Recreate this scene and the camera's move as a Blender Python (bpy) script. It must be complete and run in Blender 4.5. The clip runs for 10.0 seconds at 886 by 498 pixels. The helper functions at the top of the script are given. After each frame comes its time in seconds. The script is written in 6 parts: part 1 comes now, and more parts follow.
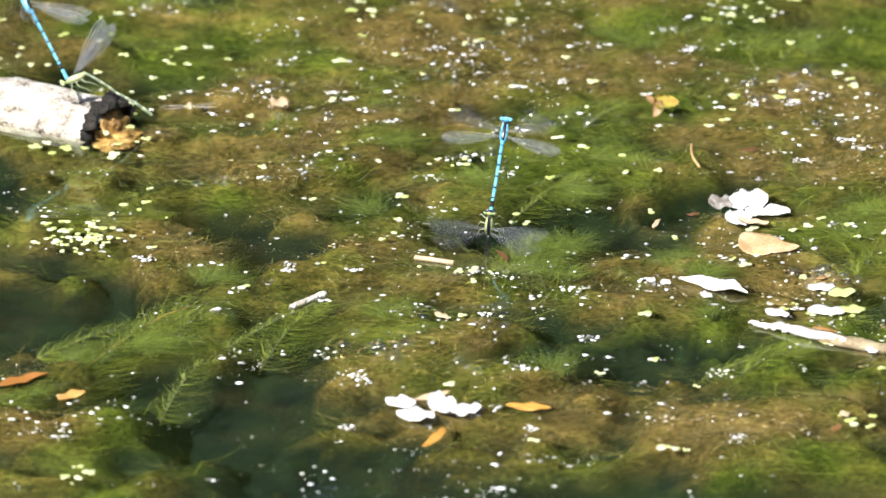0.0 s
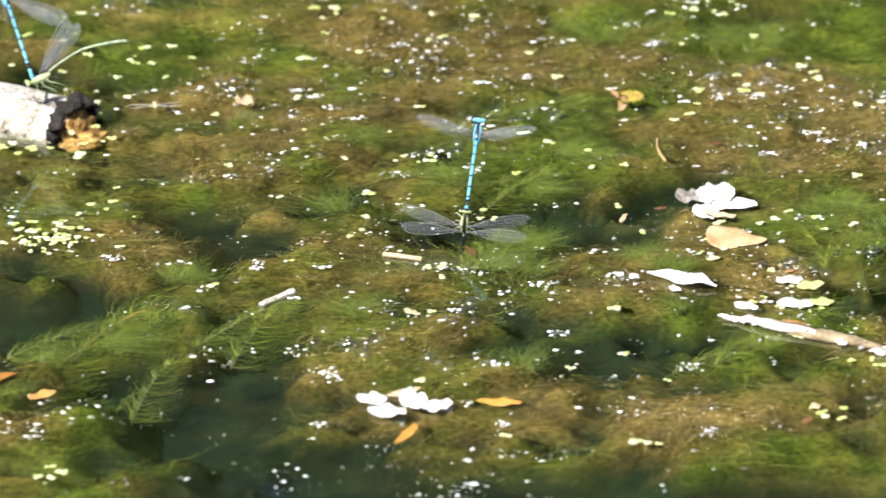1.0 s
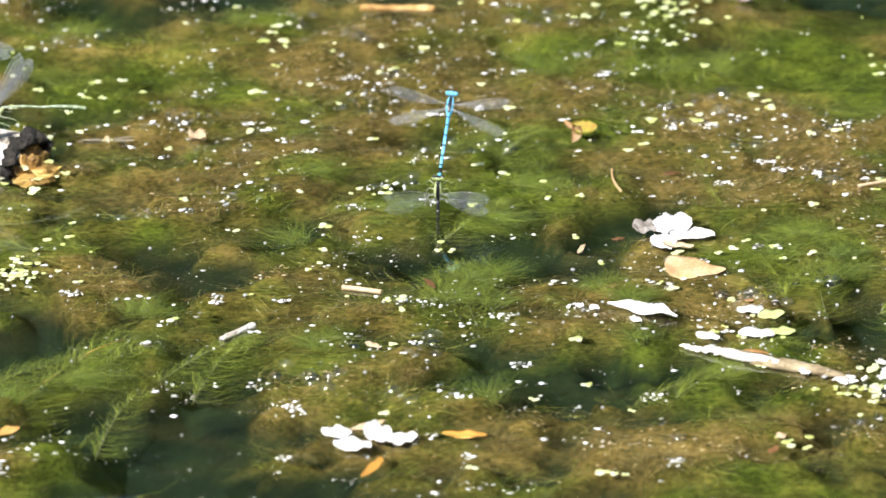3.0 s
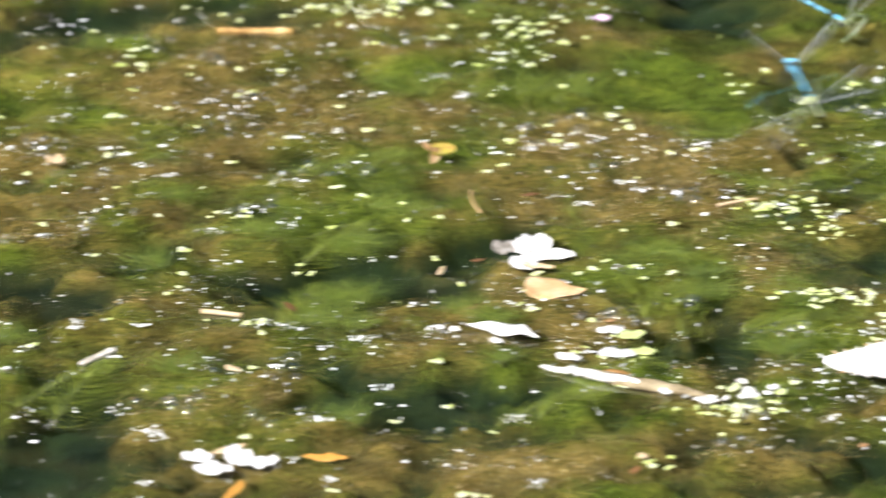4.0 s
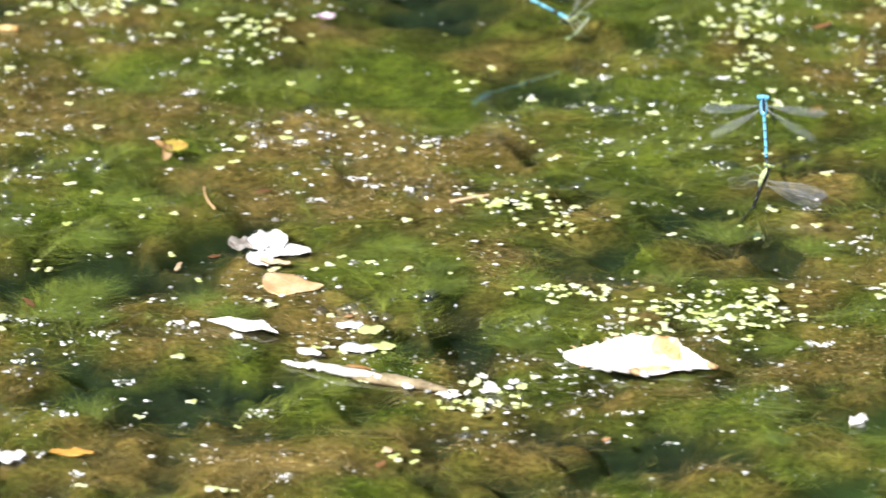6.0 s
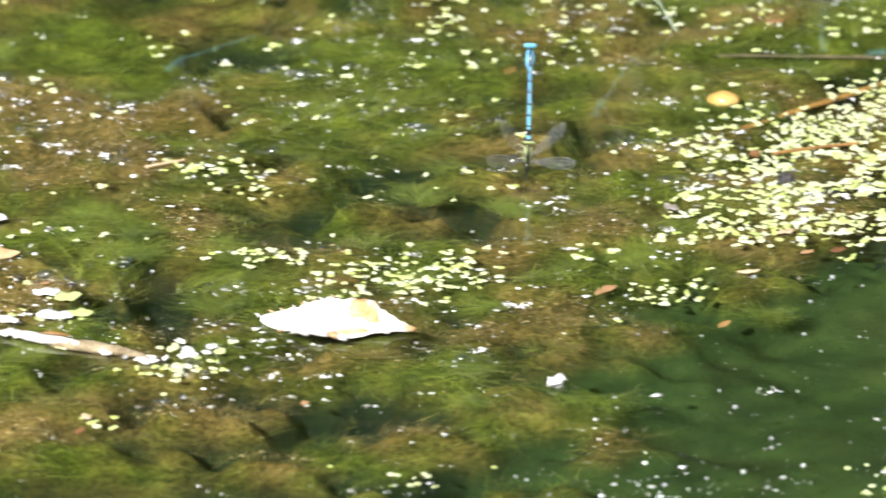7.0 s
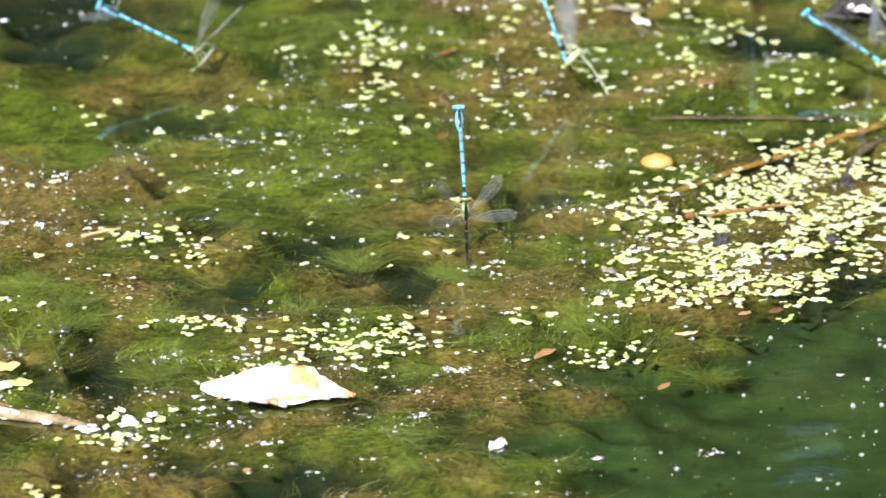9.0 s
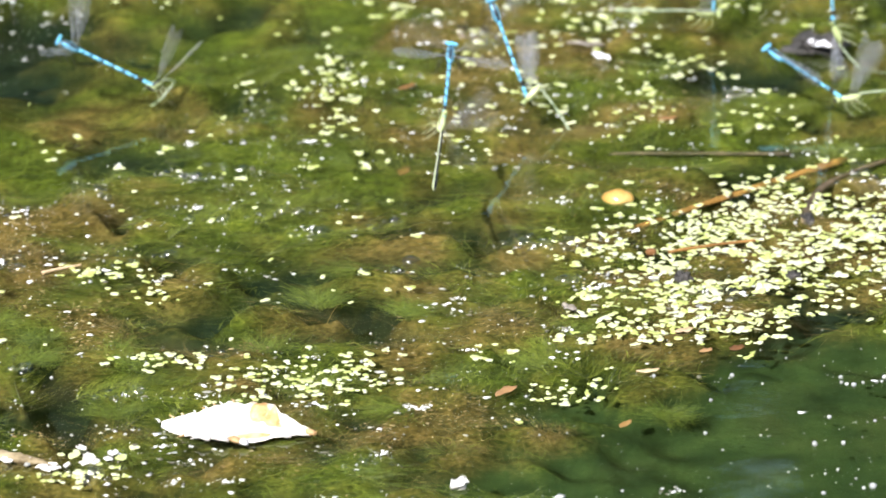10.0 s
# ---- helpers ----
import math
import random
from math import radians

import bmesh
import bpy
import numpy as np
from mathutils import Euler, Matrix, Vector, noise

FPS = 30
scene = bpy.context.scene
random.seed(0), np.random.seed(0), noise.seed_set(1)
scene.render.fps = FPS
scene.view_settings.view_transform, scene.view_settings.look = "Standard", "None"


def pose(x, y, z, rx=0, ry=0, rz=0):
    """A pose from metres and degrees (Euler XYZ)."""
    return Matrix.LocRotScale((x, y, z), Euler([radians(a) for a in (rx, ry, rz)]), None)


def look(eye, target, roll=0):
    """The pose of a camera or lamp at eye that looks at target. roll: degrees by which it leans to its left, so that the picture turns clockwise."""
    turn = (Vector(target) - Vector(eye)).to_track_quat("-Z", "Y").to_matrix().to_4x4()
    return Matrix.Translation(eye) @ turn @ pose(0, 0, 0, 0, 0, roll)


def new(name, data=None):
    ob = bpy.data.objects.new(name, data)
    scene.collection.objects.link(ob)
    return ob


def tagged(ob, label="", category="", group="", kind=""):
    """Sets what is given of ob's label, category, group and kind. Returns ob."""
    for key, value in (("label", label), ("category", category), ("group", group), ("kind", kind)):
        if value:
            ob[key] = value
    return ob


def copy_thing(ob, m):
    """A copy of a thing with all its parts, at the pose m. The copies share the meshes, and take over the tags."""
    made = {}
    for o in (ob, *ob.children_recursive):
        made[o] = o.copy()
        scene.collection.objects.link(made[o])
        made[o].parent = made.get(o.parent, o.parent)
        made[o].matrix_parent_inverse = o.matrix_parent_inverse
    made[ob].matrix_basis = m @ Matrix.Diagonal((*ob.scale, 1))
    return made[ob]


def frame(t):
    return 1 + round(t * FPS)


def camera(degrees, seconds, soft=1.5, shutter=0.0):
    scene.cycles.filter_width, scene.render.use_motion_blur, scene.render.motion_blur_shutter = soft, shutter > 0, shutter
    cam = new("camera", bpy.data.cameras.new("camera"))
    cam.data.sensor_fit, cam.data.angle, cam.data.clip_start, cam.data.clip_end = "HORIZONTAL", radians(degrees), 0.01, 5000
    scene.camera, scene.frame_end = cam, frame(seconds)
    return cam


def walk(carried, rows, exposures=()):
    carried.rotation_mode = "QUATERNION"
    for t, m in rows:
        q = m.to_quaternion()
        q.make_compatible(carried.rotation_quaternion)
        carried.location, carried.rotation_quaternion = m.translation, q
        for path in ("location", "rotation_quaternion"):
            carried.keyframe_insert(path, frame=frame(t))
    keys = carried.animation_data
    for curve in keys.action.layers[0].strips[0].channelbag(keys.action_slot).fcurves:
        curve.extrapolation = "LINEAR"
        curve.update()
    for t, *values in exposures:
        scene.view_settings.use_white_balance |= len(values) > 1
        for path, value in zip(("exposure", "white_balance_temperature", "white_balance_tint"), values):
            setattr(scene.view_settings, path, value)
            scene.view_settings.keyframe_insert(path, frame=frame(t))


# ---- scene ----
cam = camera(6.0, 10.0, soft=1.5, shutter=0.4)
PATH = [
    (0, look((0.0113, -2.2237, 0.8991), (-0.0091, 0.0029, 0), -0.073)),
    (0.2, look((0.0082, -2.2253, 0.8990), (-0.0111, 0.0028, 0), -0.154)),
    (0.4, look((0.0051, -2.2268, 0.8989), (-0.0122, 0.0035, 0), -0.235)),
    (0.5, look((0.0035, -2.2276, 0.8988), (-0.0120, 0.0047, 0), -0.276)),
    (0.7, look((0.0021, -2.2266, 0.8989), (-0.0110, 0.0030, 0), -0.335)),
    (0.8, look((0.0014, -2.2262, 0.8990), (-0.0076, 0.0001, 0), -0.364)),
    (0.9, look((0.0007, -2.2257, 0.8990), (-0.0042, -0.0009, 0), -0.394)),
    (1, look((0.0000, -2.2252, 0.8991), (0.0000, 0.0000, 0), -0.423)),
    (1.1, look((-0.0013, -2.2251, 0.8997), (0.0019, -0.0012, 0), -0.451)),
    (1.2, look((-0.0026, -2.2250, 0.9002), (0.0025, -0.0016, 0), -0.479)),
    (1.5, look((-0.0065, -2.2248, 0.9019), (0.0033, -0.0021, 0), -0.562)),
    (1.7, look((-0.0096, -2.2257, 0.9015), (0.0042, 0.0013, 0), -0.563)),
    (2, look((-0.0143, -2.2271, 0.9008), (0.0050, 0.0060, 0), -0.564)),
    (2.2, look((-0.0175, -2.2259, 0.9002), (0.0057, 0.0088, 0), -0.556)),
    (3.3, look((-0.0351, -2.2194, 0.8972), (0.0148, 0.0299, 0), -0.512)),
    (3.5, look((-0.0383, -2.2182, 0.8966), (0.0161, 0.0333, 0), -0.504)),
    (3.7, look((-0.0347, -2.2178, 0.8963), (0.0191, 0.0379, 0), -0.555)),
    (3.8, look((-0.0329, -2.2175, 0.8961), (0.0264, 0.0402, 0), -0.581)),
    (3.9, look((-0.0311, -2.2173, 0.8960), (0.0358, 0.0404, 0), -0.606)),
    (4, look((-0.0293, -2.2171, 0.8958), (0.0530, 0.0394, 0), -0.632)),
    (4.1, look((-0.0324, -2.2172, 0.8957), (0.0626, 0.0402, 0), -0.607)),
    (4.2, look((-0.0355, -2.2173, 0.8956), (0.0720, 0.0399, 0), -0.582)),
    (4.3, look((-0.0385, -2.2174, 0.8955), (0.0755, 0.0405, 0), -0.557)),
    (4.4, look((-0.0416, -2.2175, 0.8954), (0.0819, 0.0402, 0), -0.532)),
    (4.5, look((-0.0447, -2.2176, 0.8953), (0.0851, 0.0376, 0), -0.507)),
    (4.6, look((-0.0468, -2.2173, 0.8949), (0.0914, 0.0405, 0), -0.459)),
    (4.7, look((-0.0489, -2.2170, 0.8945), (0.0944, 0.0412, 0), -0.412)),
    (4.8, look((-0.0509, -2.2167, 0.8940), (0.0955, 0.0440, 0), -0.364)),
    (5, look((-0.0551, -2.2161, 0.8932), (0.0954, 0.0462, 0), -0.269)),
    (5.2, look((-0.0579, -2.2182, 0.8945), (0.0966, 0.0463, 0), -0.340)),
    (6.3, look((-0.0774, -2.2276, 0.8984), (0.1445, 0.0232, 0), 0.421)),
    (6.4, look((-0.0750, -2.2269, 0.8973), (0.1517, 0.0185, 0), 0.273)),
    (6.5, look((-0.0726, -2.2262, 0.8962), (0.1576, 0.0131, 0), 0.126)),
    (6.6, look((-0.0733, -2.2261, 0.8965), (0.1663, 0.0100, 0), 0.223)),
    (6.7, look((-0.0740, -2.2260, 0.8967), (0.1793, 0.0076, 0), 0.319)),
    (6.8, look((-0.0746, -2.2258, 0.8970), (0.1943, 0.0042, 0), 0.416)),
    (6.9, look((-0.0753, -2.2257, 0.8972), (0.2023, -0.0002, 0), 0.512)),
    (7, look((-0.0760, -2.2256, 0.8975), (0.2126, -0.0040, 0), 0.609)),
    (7.1, look((-0.0783, -2.2255, 0.8980), (0.2171, -0.0054, 0), 0.590)),
    (7.2, look((-0.0806, -2.2255, 0.8985), (0.2240, -0.0071, 0), 0.571)),
    (7.3, look((-0.0830, -2.2254, 0.8989), (0.2258, -0.0068, 0), 0.551)),
    (7.4, look((-0.0853, -2.2254, 0.8994), (0.2267, -0.0005, 0), 0.532)),
    (7.5, look((-0.0876, -2.2253, 0.8999), (0.2269, 0.0025, 0), 0.513)),
    (7.7, look((-0.0883, -2.2246, 0.9001), (0.2291, 0.0162, 0), 0.493)),
    (7.8, look((-0.0886, -2.2243, 0.9001), (0.2299, 0.0238, 0), 0.483)),
    (8, look((-0.0893, -2.2236, 0.9003), (0.2308, 0.0308, 0), 0.463)),
    (8.2, look((-0.0898, -2.2238, 0.8993), (0.2323, 0.0357, 0), 0.325)),
    (8.5, look((-0.0906, -2.2240, 0.8978), (0.2355, 0.0396, 0), 0.118)),
    (8.8, look((-0.0899, -2.2241, 0.8974), (0.2363, 0.0419, 0), 0.191)),
    (9, look((-0.0895, -2.2241, 0.8972), (0.2374, 0.0445, 0), 0.240)),
    (9.2, look((-0.0900, -2.2237, 0.8968), (0.2402, 0.0479, 0), 0.284)),
    (9.5, look((-0.0907, -2.2231, 0.8961), (0.2452, 0.0546, 0), 0.350)),
    (9.7, look((-0.0911, -2.2215, 0.8988), (0.2480, 0.0599, 0), 0.358)),
    (10, look((-0.0917, -2.2191, 0.9028), (0.2530, 0.0720, 0), 0.370)),
]
walk(cam, PATH)
cam.data.dof.use_dof = True
cam.data.dof.focus_distance = 2.40
cam.data.dof.aperture_fstop = 24.0

# ---- world, sun, exposure ----
SUN_EL, SUN_AZ = 52.0, -150.0          # height and compass turn, degrees; 0 is straight ahead of the camera
scene.view_settings.exposure = 0.90
world = bpy.data.worlds.new("world")
scene.world = world
world.use_nodes = True
wn = world.node_tree
sky = wn.nodes.new("ShaderNodeTexSky")
sky.sky_type, sky.sun_disc = "NISHITA", False
sky.sun_elevation, sky.sun_rotation = radians(SUN_EL), radians(SUN_AZ)
wn.nodes["Background"].inputs["Strength"].default_value = 0.105
wn.links.new(sky.outputs[0], wn.nodes["Background"].inputs["Color"])
sun = new("sun", bpy.data.lights.new("sun", "SUN"))
sun.data.energy, sun.data.angle, sun.data.color = 4.6, radians(0.53), (1.0, 0.97, 0.92)
sun_from = Vector((math.sin(radians(SUN_AZ)) * math.cos(radians(SUN_EL)), math.cos(radians(SUN_AZ)) * math.cos(radians(SUN_EL)), math.sin(radians(SUN_EL))))
sun.matrix_world = look(sun_from * 20, (0, 0, 0))


# ---- materials ----
def ramp_node(nt, stops):
    node = nt.nodes.new("ShaderNodeValToRGB")
    els = node.color_ramp.elements
    while len(els) < len(stops):
        els.new(0.5)
    for el, (pos, col) in zip(els, stops):
        el.position, el.color = pos, (*col, 1)
    return node


def stuff_mat(name, cols, scale=200.0, fine=1500.0, rough=0.6, bump=0.3, dist=0.0003, per="", trans=0.0, thin=0.0, spec=0.5, coat=0.0):
    """A mottled surface: two scales of noise over a ramp of colours, fine relief, and a tint that varies from piece to piece.
    per: "object" or "island"; thin: how much light passes through."""
    m = bpy.data.materials.new(name)
    m.use_nodes = True
    nt = m.node_tree
    bsdf = nt.nodes["Principled BSDF"]
    tc = nt.nodes.new("ShaderNodeTexCoord")
    big, small = nt.nodes.new("ShaderNodeTexNoise"), nt.nodes.new("ShaderNodeTexNoise")
    big.inputs["Scale"].default_value, small.inputs["Scale"].default_value = scale, fine
    big.inputs["Detail"].default_value, small.inputs["Detail"].default_value = 4, 3
    for n in (big, small):
        nt.links.new(tc.outputs["Object"], n.inputs["Vector"])
    add = nt.nodes.new("ShaderNodeMath")
    add.operation = "MULTIPLY_ADD"
    nt.links.new(small.outputs["Fac"], add.inputs[0])
    add.inputs[1].default_value = 0.45
    nt.links.new(big.outputs["Fac"], add.inputs[2])
    sub = nt.nodes.new("ShaderNodeMath")
    sub.operation = "SUBTRACT"
    nt.links.new(add.outputs[0], sub.inputs[0])
    sub.inputs[1].default_value = 0.225
    fac = sub.outputs[0]
    if per:
        info = nt.nodes.new("ShaderNodeObjectInfo" if per == "object" else "ShaderNodeNewGeometry")
        mix = nt.nodes.new("ShaderNodeMix")
        mix.inputs[0].default_value = 0.62
        nt.links.new(fac, mix.inputs[2])
        nt.links.new(info.outputs["Random" if per == "object" else "Random Per Island"], mix.inputs[3])
        fac = mix.outputs[0]
    k = len(cols)
    rn = ramp_node(nt, [(0.25 + 0.5 * i / max(1, k - 1), c) for i, c in enumerate(cols)])
    nt.links.new(fac, rn.inputs["Fac"])
    nt.links.new(rn.outputs["Color"], bsdf.inputs["Base Color"])
    bsdf.inputs["Roughness"].default_value = rough
    bsdf.inputs["Specular IOR Level"].default_value = spec
    bsdf.inputs["Coat Weight"].default_value = coat
    bsdf.inputs["Coat Roughness"].default_value = 0.12
    bsdf.inputs["Transmission Weight"].default_value = trans
    bn = nt.nodes.new("ShaderNodeBump")
    bn.inputs["Strength"].default_value, bn.inputs["Distance"].default_value = bump, dist
    nt.links.new(small.outputs["Fac"], bn.inputs["Height"])
    nt.links.new(bn.outputs["Normal"], bsdf.inputs["Normal"])
    if thin:
        tr = nt.nodes.new("ShaderNodeBsdfTranslucent")
        nt.links.new(rn.outputs["Color"], tr.inputs["Color"])
        ms = nt.nodes.new("ShaderNodeMixShader")
        ms.inputs[0].default_value = thin
        nt.links.new(bsdf.outputs[0], ms.inputs[1])
        nt.links.new(tr.outputs[0], ms.inputs[2])
        nt.links.new(ms.outputs[0], nt.nodes["Material Output"].inputs["Surface"])
    return m


def water_mat():
    m = bpy.data.materials.new("pond_water")
    m.use_nodes = True
    nt = m.node_tree
    bsdf = nt.nodes["Principled BSDF"]
    bsdf.inputs["Base Color"].default_value = (0.86, 0.95, 0.80, 1)
    bsdf.inputs["Transmission Weight"].default_value = 1
    bsdf.inputs["IOR"].default_value = 1.33
    bsdf.inputs["Roughness"].default_value = 0.0
    tc = nt.nodes.new("ShaderNodeTexCoord")
    mp = nt.nodes.new("ShaderNodeMapping")
    mp.inputs["Scale"].default_value = (0.55, 1.0, 1.0)
    nt.links.new(tc.outputs["Object"], mp.inputs["Vector"])
    last = None
    for scale, strength, dist in ((18, 0.6, 0.0008), (75, 0.5, 0.00014)):
        n = nt.nodes.new("ShaderNodeTexNoise")
        n.inputs["Scale"].default_value, n.inputs["Detail"].default_value = scale, 2
        nt.links.new(mp.outputs[0], n.inputs["Vector"])
        b = nt.nodes.new("ShaderNodeBump")
        b.inputs["Strength"].default_value, b.inputs["Distance"].default_value = strength, dist
        nt.links.new(n.outputs["Fac"], b.inputs["Height"])
        if last:
            nt.links.new(last.outputs["Normal"], b.inputs["Normal"])
        last = b
    nt.links.new(last.outputs["Normal"], bsdf.inputs["Normal"])
    return m


def weed_bed_mat():
    """Algae bed: 'growth' goes from brown algae (0) to fresh green (1); 'silt' blends deep parts to near-black mud, the
    shade of gaps and pits put into its colour, paler in the 'open' pool.
    """
    m = bpy.data.materials.new("algae_bed")
    m.use_nodes = True
    nt = m.node_tree
    bsdf = nt.nodes["Principled BSDF"]
    tc = nt.nodes.new("ShaderNodeTexCoord")
    mp = nt.nodes.new("ShaderNodeMapping")
    mp.inputs["Scale"].default_value = (0.8, 1.0, 1.0)
    nt.links.new(tc.outputs["Object"], mp.inputs["Vector"])
    big, small = nt.nodes.new("ShaderNodeTexNoise"), nt.nodes.new("ShaderNodeTexNoise")
    big.inputs["Scale"].default_value, big.inputs["Detail"].default_value = 70, 6
    small.inputs["Scale"].default_value, small.inputs["Detail"].default_value = 620, 7
    for n in (big, small):
        n.inputs["Roughness"].default_value = 0.65
        nt.links.new(mp.outputs[0], n.inputs["Vector"])
    green = ramp_node(nt, [(0.28, (0.014, 0.022, 0.002)), (0.5, (0.052, 0.070, 0.006)), (0.70, (0.120, 0.142, 0.016))])
    brown = ramp_node(nt, [(0.28, (0.018, 0.018, 0.003)), (0.5, (0.096, 0.068, 0.016)), (0.72, (0.23, 0.155, 0.055))])
    mixf = nt.nodes.new("ShaderNodeMath")
    mixf.operation = "MULTIPLY_ADD"
    nt.links.new(small.outputs["Fac"], mixf.inputs[0])
    mixf.inputs[1].default_value = 1.1
    half = nt.nodes.new("ShaderNodeMath")
    half.operation = "MULTIPLY_ADD"
    nt.links.new(big.outputs["Fac"], half.inputs[0])
    half.inputs[1].default_value, half.inputs[2].default_value = 0.9, -0.50
    nt.links.new(half.outputs[0], mixf.inputs[2])
    for r in (green, brown):
        nt.links.new(mixf.outputs[0], r.inputs["Fac"])
    at = nt.nodes.new("ShaderNodeAttribute")
    at.attribute_name = "growth"
    mx = nt.nodes.new("ShaderNodeMix")
    mx.data_type = "RGBA"
    nt.links.new(at.outputs["Fac"], mx.inputs[0])
    nt.links.new(brown.outputs["Color"], mx.inputs[6])
    nt.links.new(green.outputs["Color"], mx.inputs[7])
    # near-black mud tones: the shade in gaps and pits, put into the colour
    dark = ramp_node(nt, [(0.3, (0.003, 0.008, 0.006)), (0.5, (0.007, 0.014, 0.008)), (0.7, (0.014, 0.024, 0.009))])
    pale = ramp_node(nt, [(0.3, (0.011, 0.023, 0.007)), (0.5, (0.019, 0.036, 0.009)), (0.7, (0.031, 0.053, 0.013))])
    at3 = nt.nodes.new("ShaderNodeAttribute")
    at3.attribute_name = "open"
    silt = nt.nodes.new("ShaderNodeMix")
    silt.data_type = "RGBA"
    nt.links.new(at3.outputs["Fac"], silt.inputs[0])
    for r, k in ((dark, 6), (pale, 7)):
        nt.links.new(big.outputs["Fac"], r.inputs["Fac"])
        nt.links.new(r.outputs["Color"], silt.inputs[k])
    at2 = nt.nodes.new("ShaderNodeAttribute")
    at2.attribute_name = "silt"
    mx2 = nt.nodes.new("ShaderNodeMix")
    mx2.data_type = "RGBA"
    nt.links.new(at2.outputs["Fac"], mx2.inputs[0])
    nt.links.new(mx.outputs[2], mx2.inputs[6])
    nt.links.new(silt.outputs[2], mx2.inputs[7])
    nt.links.new(mx2.outputs[2], bsdf.inputs["Base Color"])
    bsdf.inputs["Roughness"].default_value = 0.8
    bsdf.inputs["Specular IOR Level"].default_value = 0.1
    b = nt.nodes.new("ShaderNodeBump")
    b.inputs["Strength"].default_value, b.inputs["Distance"].default_value = 0.55, 0.0025
    nt.links.new(small.outputs["Fac"], b.inputs["Height"])
    nt.links.new(b.outputs["Normal"], bsdf.inputs["Normal"])
    return m


def wing_mat(name, col, clear):
    """A thin clear membrane: mostly lets light through, with a sheen."""
    m = bpy.data.materials.new(name)
    m.use_nodes = True
    nt = m.node_tree
    bsdf = nt.nodes["Principled BSDF"]
    bsdf.inputs["Base Color"].default_value = (*col, 1)
    bsdf.inputs["Roughness"].default_value = 0.3
    tc = nt.nodes.new("ShaderNodeTexCoord")
    n = nt.nodes.new("ShaderNodeTexVoronoi")
    n.feature = "DISTANCE_TO_EDGE"
    n.inputs["Scale"].default_value = 1100
    nt.links.new(tc.outputs["Object"], n.inputs["Vector"])
    cells = ramp_node(nt, [(0.0, (clear - 0.11,) * 3), (0.12, (clear,) * 3)])
    nt.links.new(n.outputs["Distance"], cells.inputs["Fac"])
    tr = nt.nodes.new("ShaderNodeBsdfTransparent")
    ms = nt.nodes.new("ShaderNodeMixShader")
    nt.links.new(cells.outputs["Color"], ms.inputs[0])
    nt.links.new(bsdf.outputs[0], ms.inputs[1])
    nt.links.new(tr.outputs[0], ms.inputs[2])
    nt.links.new(ms.outputs[0], nt.nodes["Material Output"].inputs["Surface"])
    return m


def curled_leaf_mat():
    """Bleached leaf skin; the 'stain' attribute turns it tan, with a ragged margin."""
    m = stuff_mat("curled_leaf_skin", [(0.62, 0.55, 0.48), (0.84, 0.80, 0.76), (0.92, 0.90, 0.90)], 120, 1200, 0.45, 0.5, 0.0003)
    nt = m.node_tree
    bsdf = nt.nodes["Principled BSDF"]
    pale = bsdf.inputs["Base Color"].links[0].from_socket
    tc, n = nt.nodes.new("ShaderNodeTexCoord"), nt.nodes.new("ShaderNodeTexNoise")
    n.inputs["Scale"].default_value, n.inputs["Detail"].default_value = 260, 5
    nt.links.new(tc.outputs["Object"], n.inputs["Vector"])
    at = nt.nodes.new("ShaderNodeAttribute")
    at.attribute_name = "stain"
    add = nt.nodes.new("ShaderNodeMath")
    nt.links.new(at.outputs["Fac"], add.inputs[0])
    nt.links.new(n.outputs["Fac"], add.inputs[1])
    edge = ramp_node(nt, [(0.82, (0, 0, 0)), (1.0, (1, 1, 1))])
    half = nt.nodes.new("ShaderNodeMath")
    half.operation = "MULTIPLY"
    half.inputs[1].default_value = 0.9
    nt.links.new(add.outputs[0], half.inputs[0])
    nt.links.new(half.outputs[0], edge.inputs["Fac"])
    tan = ramp_node(nt, [(0.35, (0.44, 0.22, 0.07)), (0.5, (0.62, 0.38, 0.16)), (0.66, (0.74, 0.56, 0.34))])
    nt.links.new(n.outputs["Fac"], tan.inputs["Fac"])
    mx = nt.nodes.new("ShaderNodeMix")
    mx.data_type = "RGBA"
    nt.links.new(edge.outputs["Color"], mx.inputs[0])
    nt.links.new(pale, mx.inputs[6])
    nt.links.new(tan.outputs["Color"], mx.inputs[7])
    nt.links.new(mx.outputs[2], bsdf.inputs["Base Color"])
    return m


